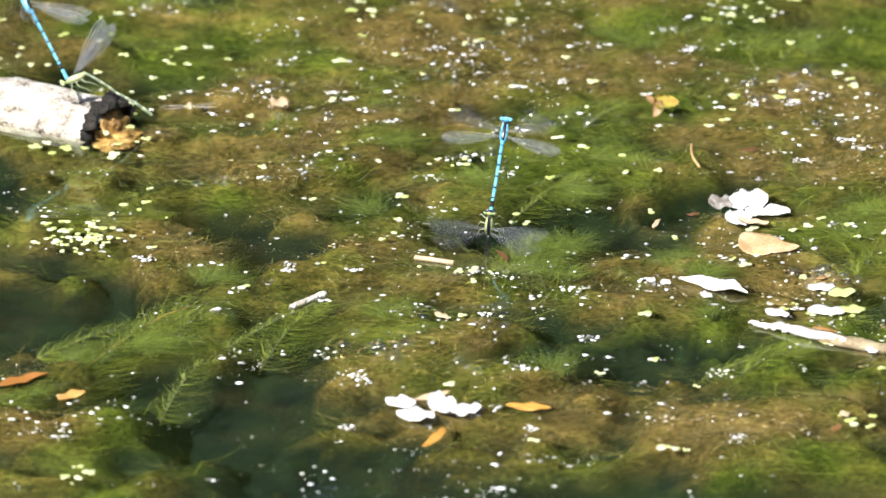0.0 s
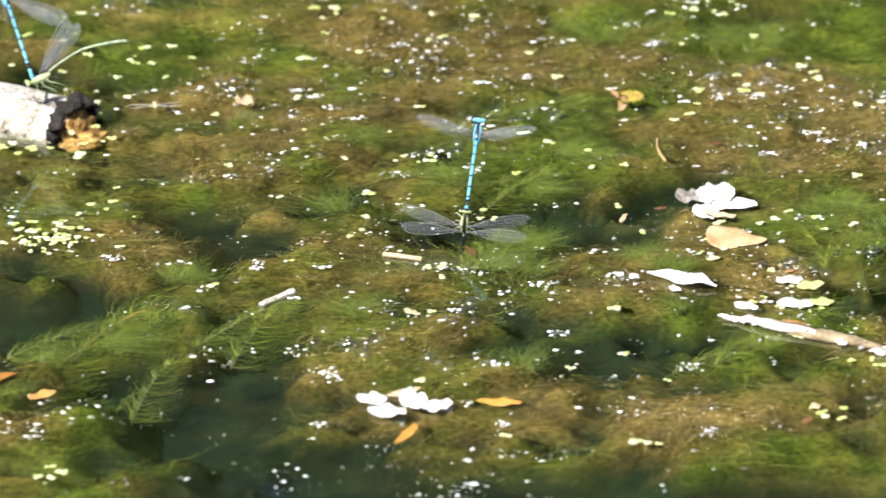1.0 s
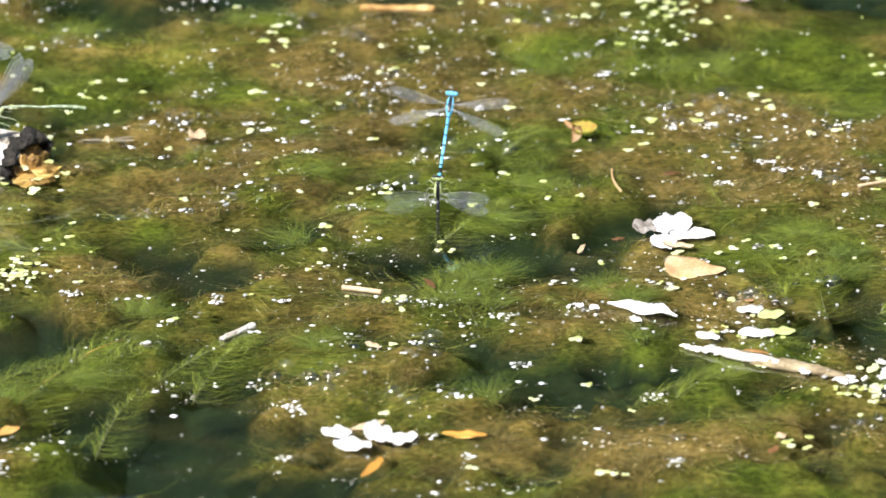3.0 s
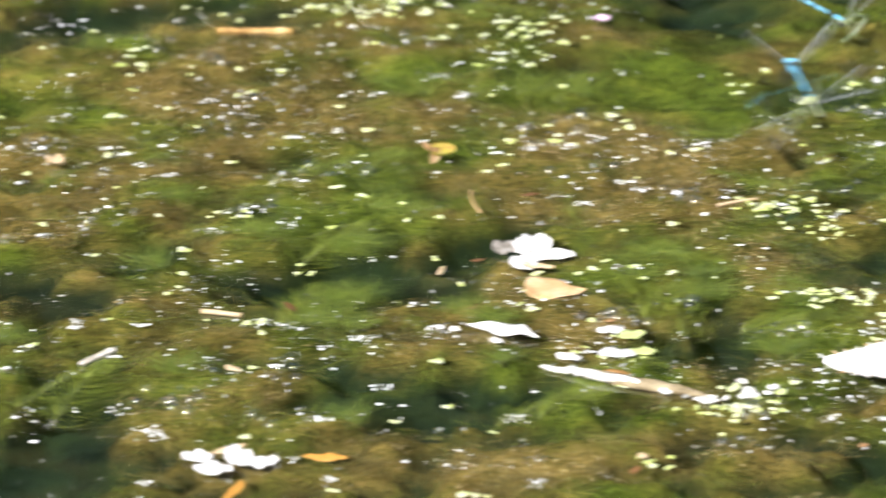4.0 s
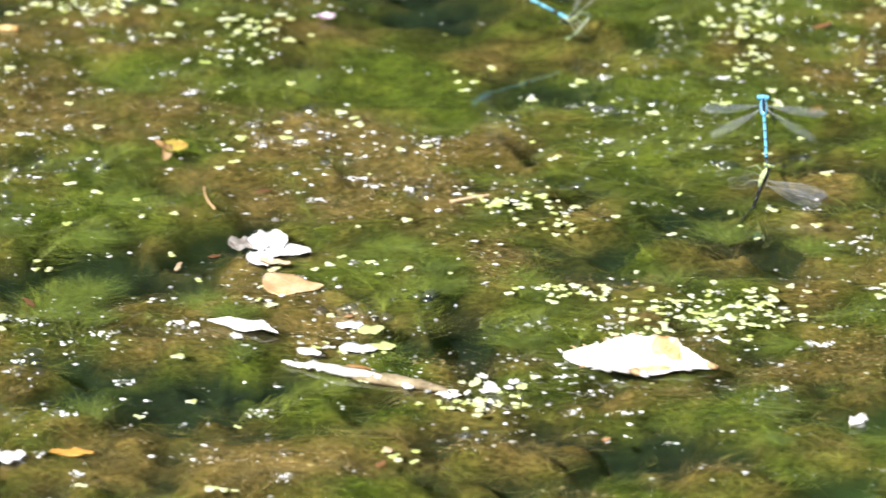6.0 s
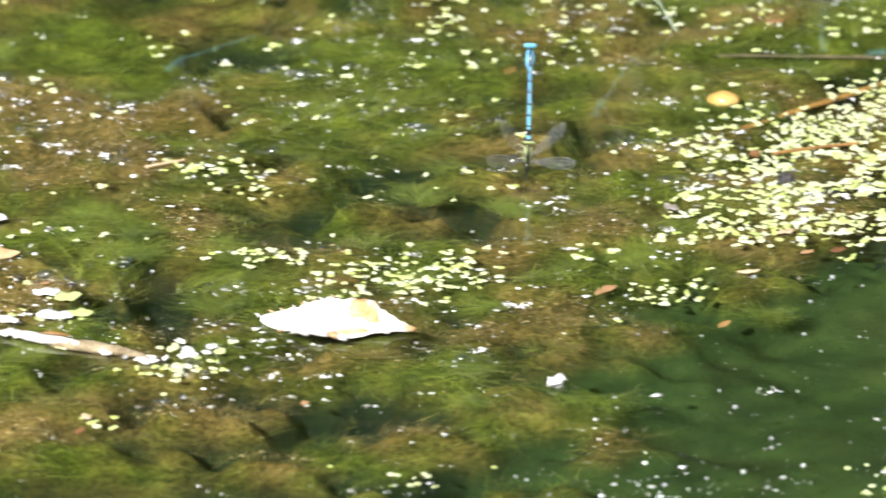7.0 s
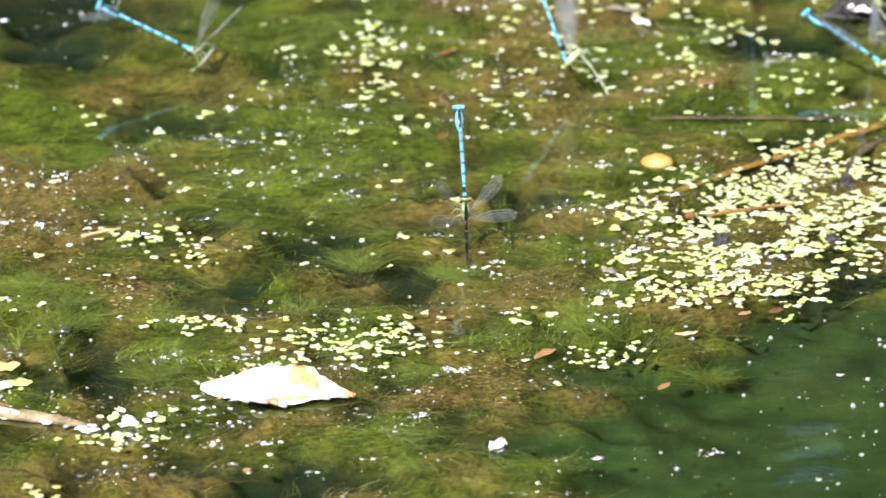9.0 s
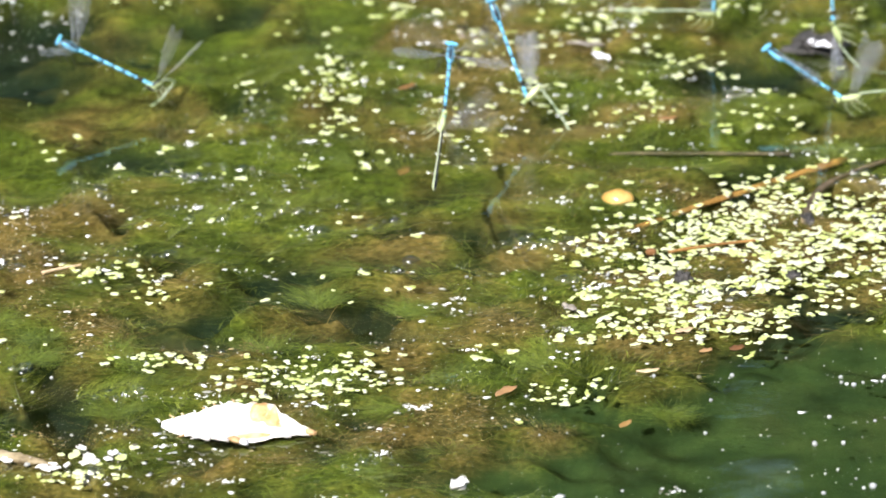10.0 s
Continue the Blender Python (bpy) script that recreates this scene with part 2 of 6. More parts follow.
def film_mat():
    """A film of algae, thin, patchy and half clear, whose colour stands in for the haze of murky water."""
    m = bpy.data.materials.new("algae_film")
    m.use_nodes = True
    nt = m.node_tree
    bsdf = nt.nodes["Principled BSDF"]
    bsdf.inputs["Roughness"].default_value = 0.6
    tc = nt.nodes.new("ShaderNodeTexCoord")
    mp = nt.nodes.new("ShaderNodeMapping")
    mp.inputs["Scale"].default_value = (0.5, 1.0, 1.0)
    nt.links.new(tc.outputs["Object"], mp.inputs["Vector"])
    big, small = nt.nodes.new("ShaderNodeTexNoise"), nt.nodes.new("ShaderNodeTexNoise")
    big.inputs["Scale"].default_value, big.inputs["Detail"].default_value = 72, 6
    small.inputs["Scale"].default_value, small.inputs["Detail"].default_value = 16, 3
    for n in (big, small):
        nt.links.new(mp.outputs[0], n.inputs["Vector"])
    cover = ramp_node(nt, [(0.37, (0.02, 0.02, 0.02)), (0.50, (0.34, 0.34, 0.34)), (0.63, (0.80, 0.80, 0.80))])
    nt.links.new(big.outputs["Fac"], cover.inputs["Fac"])
    hue = ramp_node(nt, [(0.36, (0.054, 0.080, 0.007)), (0.50, (0.086, 0.091, 0.012)), (0.64, (0.148, 0.110, 0.031))])
    grow = nt.nodes.new("ShaderNodeAttribute")
    grow.attribute_name = "growth"
    less = nt.nodes.new("ShaderNodeMath")
    less.operation = "MULTIPLY_ADD"
    nt.links.new(grow.outputs["Fac"], less.inputs[0])
    less.inputs[1].default_value, less.inputs[2].default_value = -0.5, 0.47
    blend = nt.nodes.new("ShaderNodeMath")
    blend.operation = "MULTIPLY_ADD"
    nt.links.new(small.outputs["Fac"], blend.inputs[0])
    blend.inputs[1].default_value = 0.5
    nt.links.new(less.outputs[0], blend.inputs[2])
    nt.links.new(blend.outputs[0], hue.inputs["Fac"])
    nt.links.new(hue.outputs["Color"], bsdf.inputs["Base Color"])
    tr = nt.nodes.new("ShaderNodeBsdfTransparent")
    ms = nt.nodes.new("ShaderNodeMixShader")
    at = nt.nodes.new("ShaderNodeAttribute")
    at.attribute_name = "cover"
    mul = nt.nodes.new("ShaderNodeMath")
    mul.operation = "MULTIPLY"
    nt.links.new(cover.outputs["Color"], mul.inputs[0])
    nt.links.new(at.outputs["Fac"], mul.inputs[1])
    nt.links.new(mul.outputs[0], ms.inputs[0])
    nt.links.new(tr.outputs[0], ms.inputs[1])
    nt.links.new(bsdf.outputs[0], ms.inputs[2])
    nt.links.new(ms.outputs[0], nt.nodes["Material Output"].inputs["Surface"])
    return m


WATER = water_mat()
FILM = film_mat()
LEAFSKIN = curled_leaf_mat()
BED = weed_bed_mat()
MUD = stuff_mat("pond_mud", [(0.011, 0.023, 0.007), (0.019, 0.036, 0.009), (0.031, 0.053, 0.013)], 70, 400, 0.9, 0.3, 0.002, spec=0.1)
BANK = stuff_mat("bank_grass", [(0.03, 0.05, 0.012), (0.06, 0.08, 0.02), (0.09, 0.09, 0.03)], 3, 60, 0.9, 0.5, 0.02, spec=0.2)
TREES = stuff_mat("far_trees", [(0.010, 0.024, 0.005), (0.035, 0.065, 0.012), (0.09, 0.13, 0.025)], 0.7, 4, 0.9, 0.5, 0.1, spec=0.1)
STRAND_G = stuff_mat("strand_green", [(0.012, 0.021, 0.002), (0.078, 0.106, 0.008), (0.31, 0.34, 0.05)], 60, 900, 0.5, 0.1, per="island", thin=0.25)
STRAND_B = stuff_mat("strand_brown", [(0.016, 0.014, 0.003), (0.102, 0.071, 0.016), (0.35, 0.25, 0.09)], 60, 900, 0.6, 0.1, per="island", thin=0.2)
TUFT_G = stuff_mat("tuft_green", [(0.028, 0.050, 0.004), (0.100, 0.138, 0.012), (0.24, 0.28, 0.045)], 60, 900, 0.5, 0.1, per="island", thin=0.25)
STEM = stuff_mat("weed_stem", [(0.03, 0.04, 0.008), (0.06, 0.065, 0.012), (0.09, 0.09, 0.02)], 300, 1500, 0.5, 0.2)
DUCK = stuff_mat("duckweed_green", [(0.58, 0.66, 0.20), (0.78, 0.83, 0.44), (0.88, 0.90, 0.64)], 500, 3000, 0.30, 0.2, 0.0001, per="object", thin=0.25, coat=0.4)
DUCK_S = stuff_mat("duckweed_scatter", [(0.58, 0.66, 0.20), (0.78, 0.83, 0.44), (0.88, 0.90, 0.64)], 500, 3000, 0.30, 0.2, 0.0001, per="island", thin=0.25, coat=0.4)
PALE = stuff_mat("bleached_leaf", [(0.60, 0.54, 0.50), (0.84, 0.81, 0.80), (0.92, 0.91, 0.93)], 120, 1200, 0.45, 0.5, 0.0003, thin=0.12)
TAN = stuff_mat("tan_leaf", [(0.42, 0.28, 0.15), (0.62, 0.46, 0.29), (0.78, 0.66, 0.49)], 110, 1000, 0.5, 0.5, 0.0003, thin=0.15)
GREYWOOD = stuff_mat("weathered_wood", [(0.10, 0.07, 0.035), (0.26, 0.20, 0.11), (0.42, 0.34, 0.21)], 140, 900, 0.7, 0.9, 0.0008)
LEAFTAN = stuff_mat("tan_leaf_tip", [(0.40, 0.24, 0.10), (0.58, 0.38, 0.19), (0.72, 0.56, 0.36)], 110, 1000, 0.5, 0.5, 0.0003, thin=0.15)
RUST = stuff_mat("rusty_leaf", [(0.13, 0.055, 0.02), (0.27, 0.125, 0.045), (0.42, 0.25, 0.12)], 150, 1200, 0.5, 0.4, 0.0003, per="object", thin=0.15)
ORANGE = stuff_mat("orange_leaf", [(0.36, 0.15, 0.03), (0.55, 0.26, 0.06), (0.68, 0.42, 0.14)], 130, 1200, 0.5, 0.4, 0.0003, per="object", thin=0.15)
YELLOW = stuff_mat("yellowing_leaf", [(0.60, 0.36, 0.10), (0.72, 0.62, 0.14), (0.58, 0.64, 0.16)], 60, 900, 0.5, 0.3, 0.0003, thin=0.2)
BARK = stuff_mat("pale_bark", [(0.04, 0.03, 0.025), (0.54, 0.47, 0.38), (0.74, 0.70, 0.64), (0.82, 0.79, 0.74)], 170, 1000, 0.7, 1.0, 0.0018)
CHAR = stuff_mat("black_bark_rim", [(0.006, 0.005, 0.004), (0.02, 0.016, 0.012), (0.05, 0.04, 0.03)], 200, 900, 0.8, 1.0, 0.0012)
HEART = stuff_mat("rotten_wood", [(0.10, 0.05, 0.012), (0.44, 0.25, 0.07), (0.72, 0.52, 0.25)], 190, 1000, 0.6, 0.9, 0.001)
TWIG = stuff_mat("orange_twig", [(0.13, 0.06, 0.015), (0.30, 0.15, 0.04), (0.46, 0.27, 0.09)], 120, 900, 0.5, 0.5, 0.0004)
BERRY = stuff_mat("amber_skin", [(0.44, 0.22, 0.05), (0.58, 0.34, 0.09), (0.68, 0.47, 0.18)], 90, 1500, 0.3, 0.15, 0.0002, coat=0.3)
DARKBIT = stuff_mat("dark_debris", [(0.012, 0.012, 0.012), (0.04, 0.036, 0.034), (0.11, 0.10, 0.10)], 200, 900, 0.6, 0.9, 0.001)
BRANCH = stuff_mat("wet_brown_bark", [(0.03, 0.021, 0.012), (0.08, 0.056, 0.032), (0.17, 0.125, 0.075)], 160, 900, 0.6, 0.8, 0.0006)
FOAM = stuff_mat("bubble_skin", [(0.55, 0.56, 0.58), (0.75, 0.76, 0.78), (0.85, 0.86, 0.88)], 400, 2000, 0.12, 0.0, per="island", trans=0.55, coat=1.0)
# the bright bluish end of this ramp paints glints of sun and sky
SPECK = stuff_mat("pale_flake_and_glint", [(0.13, 0.12, 0.09), (0.46, 0.46, 0.44), (0.80, 0.80, 0.84), (0.90, 0.90, 0.97)], 300, 2000, 0.4, 0.3, per="island")
BLUE = stuff_mat("azure_body", [(0.08, 0.37, 0.64), (0.14, 0.48, 0.76), (0.27, 0.61, 0.83)], 300, 2500, 0.35, 0.1, coat=0.3)
BLACK = stuff_mat("black_body", [(0.004, 0.004, 0.006), (0.010, 0.010, 0.014), (0.03, 0.03, 0.04)], 300, 2500, 0.3, 0.1, coat=0.4)
LIME = stuff_mat("pale_green_body", [(0.26, 0.34, 0.14), (0.42, 0.50, 0.22), (0.58, 0.62, 0.36)], 300, 2500, 0.4, 0.1, coat=0.2)
OLIVE = stuff_mat("grey_green_body", [(0.16, 0.20, 0.10), (0.34, 0.38, 0.24), (0.55, 0.56, 0.44)], 300, 2500, 0.4, 0.1, coat=0.2)
WING = wing_mat("wing_membrane", (0.36, 0.39, 0.46), 0.958)
VEIN = stuff_mat("wing_vein", [(0.16, 0.16, 0.18), (0.30, 0.31, 0.34), (0.46, 0.47, 0.50)], 300, 2000, 0.35, 0.1)
CRUMB = stuff_mat("silt_crumb", [(0.12, 0.070, 0.022), (0.24, 0.155, 0.065), (0.44, 0.34, 0.22)], 300, 2000, 0.7, 0.3, per="island")
GASSKIN = bpy.data.materials.new("gas_dome_skin")
GASSKIN.use_nodes = True
for key, value in (("Transmission Weight", 1.0), ("IOR", 1.2), ("Roughness", 0.06), ("Coat Weight", 1.0), ("Coat Roughness", 0.2)):
    GASSKIN.node_tree.nodes["Principled BSDF"].inputs[key].default_value = value
FLY_PALE = stuff_mat("pale_abdomen", [(0.19, 0.26, 0.15), (0.30, 0.37, 0.25), (0.46, 0.50, 0.40)], 300, 2500, 0.35, 0.1, coat=0.3)
GREYLEAF = stuff_mat("grey_leaf", [(0.11, 0.09, 0.07), (0.23, 0.20, 0.17), (0.42, 0.39, 0.36)], 200, 1200, 0.6, 0.5, 0.0003)
LILAC = stuff_mat("lilac_petal", [(0.45, 0.28, 0.42), (0.62, 0.44, 0.60), (0.75, 0.62, 0.74)], 300, 1500, 0.5, 0.3)


# ---- helpers for building ----
MM = 0.001
rng = np.random.default_rng(7)


def part(name, bm, material, parent=None, label="", smooth=True):
    """Links a bmesh as one mesh object, under a thing or a part."""
    me = bpy.data.meshes.new(name)
    bm.to_mesh(me)
    bm.free()
    for m in (material if isinstance(material, (list, tuple)) else [material]):
        me.materials.append(m)
    if smooth:
        me.polygons.foreach_set("use_smooth", [True] * len(me.polygons))
    ob = new(name, me)
    if parent is not None:
        ob.parent = parent
    if label:
        ob["label"] = label
    return ob


def raw(name, verts, faces, material, parent=None, smooth=True):
    me = bpy.data.meshes.new(name)
    me.from_pydata(verts, [], faces)
    me.materials.append(material)
    if smooth:
        me.polygons.foreach_set("use_smooth", [True] * len(me.polygons))
    ob = new(name, me)
    if parent is not None:
        ob.parent = parent
    return ob


def thing(name, label, category, group="", kind="", at=None):
    ob = new(name)
    ob.empty_display_size = 0.005
    if at is not None:
        ob.matrix_basis = at
    return tagged(ob, label, category, group, kind)


def tube(bm, pts, radii, n=8, mat=0, cap=True, squash=1.0):
    """A tapered tube through points, in metres."""
    pts = [Vector(p) for p in pts]
    rings = []
    for i, p in enumerate(pts):
        d = (pts[min(i + 1, len(pts) - 1)] - pts[max(i - 1, 0)]).normalized()
        ref = Vector((0, 0, 1)) if abs(d.z) < 0.8 else Vector((1, 0, 0))
        a = d.cross(ref).normalized()
        b = a.cross(d).normalized()
        rings.append([bm.verts.new(p + (a * math.cos(k * math.tau / n) + b * math.sin(k * math.tau / n) * squash) * radii[i]) for k in range(n)])
    made = []
    for r0, r1 in zip(rings, rings[1:]):
        for k in range(n):
            made.append(bm.faces.new((r0[k], r0[(k + 1) % n], r1[(k + 1) % n], r1[k])))
    if cap:
        made += [bm.faces.new(rings[0][::-1]), bm.faces.new(rings[-1])]
    for f in made:
        f.material_index = mat
    return made


def field(x, y, seed, wave, n=26):
    """A smooth random field of unit spread, with bumps about wave millimetres long; x and y in millimetres."""
    g = np.random.default_rng(seed)
    ang, k, ph = g.uniform(0, math.tau, n), math.tau / (wave * g.uniform(0.6, 2.2, n)), g.uniform(0, math.tau, n)
    out = np.zeros_like(np.asarray(x, dtype=float))
    for a, kk, p in zip(ang, k, ph):
        out = out + np.sin(kk * (np.cos(a) * x * 0.62 + np.sin(a) * y) + p)
    return out / math.sqrt(n / 2)


def blob_sum(x, y, spots):
    out = np.zeros_like(np.asarray(x, dtype=float))
    for cx, cy, rx, ry in spots:
        out = np.maximum(out, np.exp(-(((x - cx) / rx) ** 2 + ((y - cy) / ry) ** 2)))
    return out


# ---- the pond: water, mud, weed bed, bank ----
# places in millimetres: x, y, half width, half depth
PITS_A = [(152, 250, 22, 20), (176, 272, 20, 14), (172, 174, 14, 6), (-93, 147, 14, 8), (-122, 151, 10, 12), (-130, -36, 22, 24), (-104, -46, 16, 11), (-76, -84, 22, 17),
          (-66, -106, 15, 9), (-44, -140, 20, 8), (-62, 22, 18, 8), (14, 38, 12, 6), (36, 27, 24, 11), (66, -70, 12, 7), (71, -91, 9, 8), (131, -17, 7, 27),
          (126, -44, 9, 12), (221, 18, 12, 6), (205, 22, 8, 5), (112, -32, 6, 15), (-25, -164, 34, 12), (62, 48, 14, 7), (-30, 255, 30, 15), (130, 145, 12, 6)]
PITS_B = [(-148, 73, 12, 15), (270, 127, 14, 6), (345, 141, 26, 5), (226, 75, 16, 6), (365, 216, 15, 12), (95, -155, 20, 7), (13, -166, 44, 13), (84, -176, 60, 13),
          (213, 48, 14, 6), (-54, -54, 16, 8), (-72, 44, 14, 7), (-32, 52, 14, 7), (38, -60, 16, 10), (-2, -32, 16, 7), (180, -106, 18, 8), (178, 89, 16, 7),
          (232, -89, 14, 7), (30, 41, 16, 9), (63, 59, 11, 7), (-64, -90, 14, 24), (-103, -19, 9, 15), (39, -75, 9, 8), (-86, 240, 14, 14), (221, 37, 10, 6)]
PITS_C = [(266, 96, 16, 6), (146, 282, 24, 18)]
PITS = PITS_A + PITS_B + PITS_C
# deeper water where weed stays low: smooth and olive
SHALLOW = [(*(-110, -145), 26, 14), (*(115, -142), 22, 8), (*(-77, 171), 26, 18), (134, 194, 26, 22), (172, 228, 30, 24), (*(130, 239), 22, 24), (*(163, 219), 40, 27), (*(134, 168), 30, 15), (*(144, 213), 34, 22), (*(351, 154), 30, 10), (200, 268, 36, 24), (165, 205, 26, 16)]
GREEN = [(16, 57), (-2, 62), (30, 112), (-104, -64), (-87, -52), (-101, -104), (115, -2), (78, -72), (155, 96),
         (271, -13), (243, -110), (367, 173), (-91, 176), (-56, -49), (106, 19), (155, -38), (248, -113), (181, 108),
         (183, 94), (139, 138), (218, 233), (94, 172), (15, 0), (147, -23), (-78, -140), (209, 114), (-101, 37), (22, 90), (22, 72), (68, -60), (125, 197), (196, 178), (196, 158), (238, 146), (238, 128), (322, 203), (346, 203), (299, -50)]


BROWN_A = [(330, 32, 34, 28), (366, 74, 26, 36), (68, -123, 34, 12), (58, -18, 14, 12), (143, 20, 10, 17), (-4, 207, 18, 17), (117, 85, 14, 12), (20, 145, 34, 19),
           (-21, 170, 22, 19), (128, 64, 16, 19), (218, -62, 20, 11), (228, 76, 18, 6), (-43, 14, 22, 10), (-29, -66, 18, 10), (99, 73, 24, 12), (120, -68, 8, 6),
           (62, -119, 30, 11), (186, -78, 14, 7), (124, -111, 18, 8), (144, -148, 20, 6), (186, -19, 10, 5), (280, 257, 26, 15), (0, 216, 20, 24), (-66, 65, 9, 9)]
BROWN_B = [(57, -14, 18, 12), (94, -16, 9, 12), (124, -53, 10, 7), (92, 120, 13, 24), (130, 98, 16, 26), (147, 29, 11, 24), (182, 3, 14, 8), (241, -55, 19, 20), (300, 222, 30, 18), (330, 182, 24, 12)]
BROWN = BROWN_A + BROWN_B


def depth_mm(x, y):
    """Height of the weed bed under the water's surface, in millimetres."""
    h = -11.5 + 5.0 * field(x, y, 11, 52) + 7.4 * field(x, y, 12, 17) + 2.2 * field(x, y, 13, 8)
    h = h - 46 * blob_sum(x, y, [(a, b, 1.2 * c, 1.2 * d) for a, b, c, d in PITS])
    near = 1 / (1 + np.exp(np.clip((y + 128 + 8 * field(x, y, 19, 60)) / 9.0, -50, 50)))
    h = h - 9.0 * near * (1 - blob_sum(x, y, BROWN))
    h = h + 6.5 * blob_sum(x, y, BROWN)
    h = h + 4.0 / (1 + np.exp(np.clip((115 - y) / 22, -50, 50)))
    low = np.clip(1.3 * blob_sum(x, y, SHALLOW), 0, 1)
    h = h * (1 - low) + (-17.0 + 0.35 * (h + 10)) * low
    # the weed thins out away from here, in bays and tongues
    far = np.hypot((x - 130) / 620, (y - 45) / 520) + 0.10 * field(x, y, 17, 260) + 0.05 * field(x, y, 18, 90)
    h = h - 60 / (1 + np.exp(np.clip((0.92 - far) / 0.05, -50, 50)))
    deep, clear = -44 + 2 * field(x, y, 16, 60), pool(x, y)
    return np.maximum(np.minimum(h, -1.4) * (1 - clear) + deep * clear, deep)


def pool(x, y):
    """1 over the open pool where no weed reaches the surface."""
    edge = 249 + 0.0042 * np.maximum(0, y + 151) ** 2 + 6 * field(x, y, 14, 30)
    clear = 1 / (1 + np.exp(-np.clip((x - edge) / 17.0, -60, 60))) * 1 / (1 + np.exp(np.clip((y + 9.5 + 3 * field(x, y, 15, 22)) / 9.0, -60, 60)))
    return clear * (1 - np.exp(-(((x - 308) / 24) ** 2 + ((y + 189) / 18) ** 2)))


def growth(x, y):
    """0 brown and silty, 1 fresh green."""
    g = 0.38 + 0.22 * field(x, y, 21, 60) + 0.26 * field(x, y, 22, 16)
    return np.clip(g + 0.7 * blob_sum(x, y, [(cx, cy, 17, 14) for cx, cy in GREEN]) - 0.55 * blob_sum(x, y, BROWN) + 0.38 * blob_sum(x, y, SHALLOW) + 0.20 / (1 + np.exp(-(x - 170) / 40)), 0, 1)


def axis(lo, hi, fine, far, step):
    mid = list(np.arange(lo, hi + 0.1, fine))
    left, right, k = [], [], 0
    a, b = lo, hi
    while a > lo - far:
        k += 1
        s = fine + step * k
        a, b = a - s, b + s
        left.append(a)
        right.append(b)
    return np.array(left[::-1] + mid + right)


def build_bed():
    xs, ys = axis(-185, 450, 2.6, 900, 1.6), axis(-245, 345, 2.8, 800, 1.6)
    gx, gy = np.meshgrid(xs, ys, indexing="ij")
    gz = depth_mm(gx, gy)
    verts = np.stack([gx, gy, np.where((abs(gx - 130) > 1000) | (abs(gy - 45) > 850), -90, gz)], -1).reshape(-1, 3) * MM
    ny = len(ys)
    i, j = np.meshgrid(np.arange(len(xs) - 1), np.arange(ny - 1), indexing="ij")
    v = (i * ny + j).reshape(-1)
    faces = np.stack([v, v + ny, v + ny + 1, v + 1], -1)
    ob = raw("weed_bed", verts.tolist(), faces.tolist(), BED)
    at = ob.data.attributes.new("growth", "FLOAT", "POINT")
    at.data.foreach_set("value", growth(gx, gy).reshape(-1))
    water = ob.data.attributes.new("open", "FLOAT", "POINT")
    water.data.foreach_set("value", np.clip(np.maximum(pool(gx, gy) * 8.0, (np.hypot((gx - 130) / 620, (gy - 45) / 520) - 0.75) * 6), 0, 1).reshape(-1))
    # rises with depth, so hollows between the weed are painted shaded
    pit_shade = ob.data.attributes.new("silt", "FLOAT", "POINT")
    pit_shade.data.foreach_set("value", (np.clip((-13 - gz) / 11, 0, 1) * (1 - 0.8 * blob_sum(gx, gy, SHALLOW) * (gz > -32))).reshape(-1))
    tagged(ob, "brown and green bed of silty algae just under water", "algae", kind="stuff")


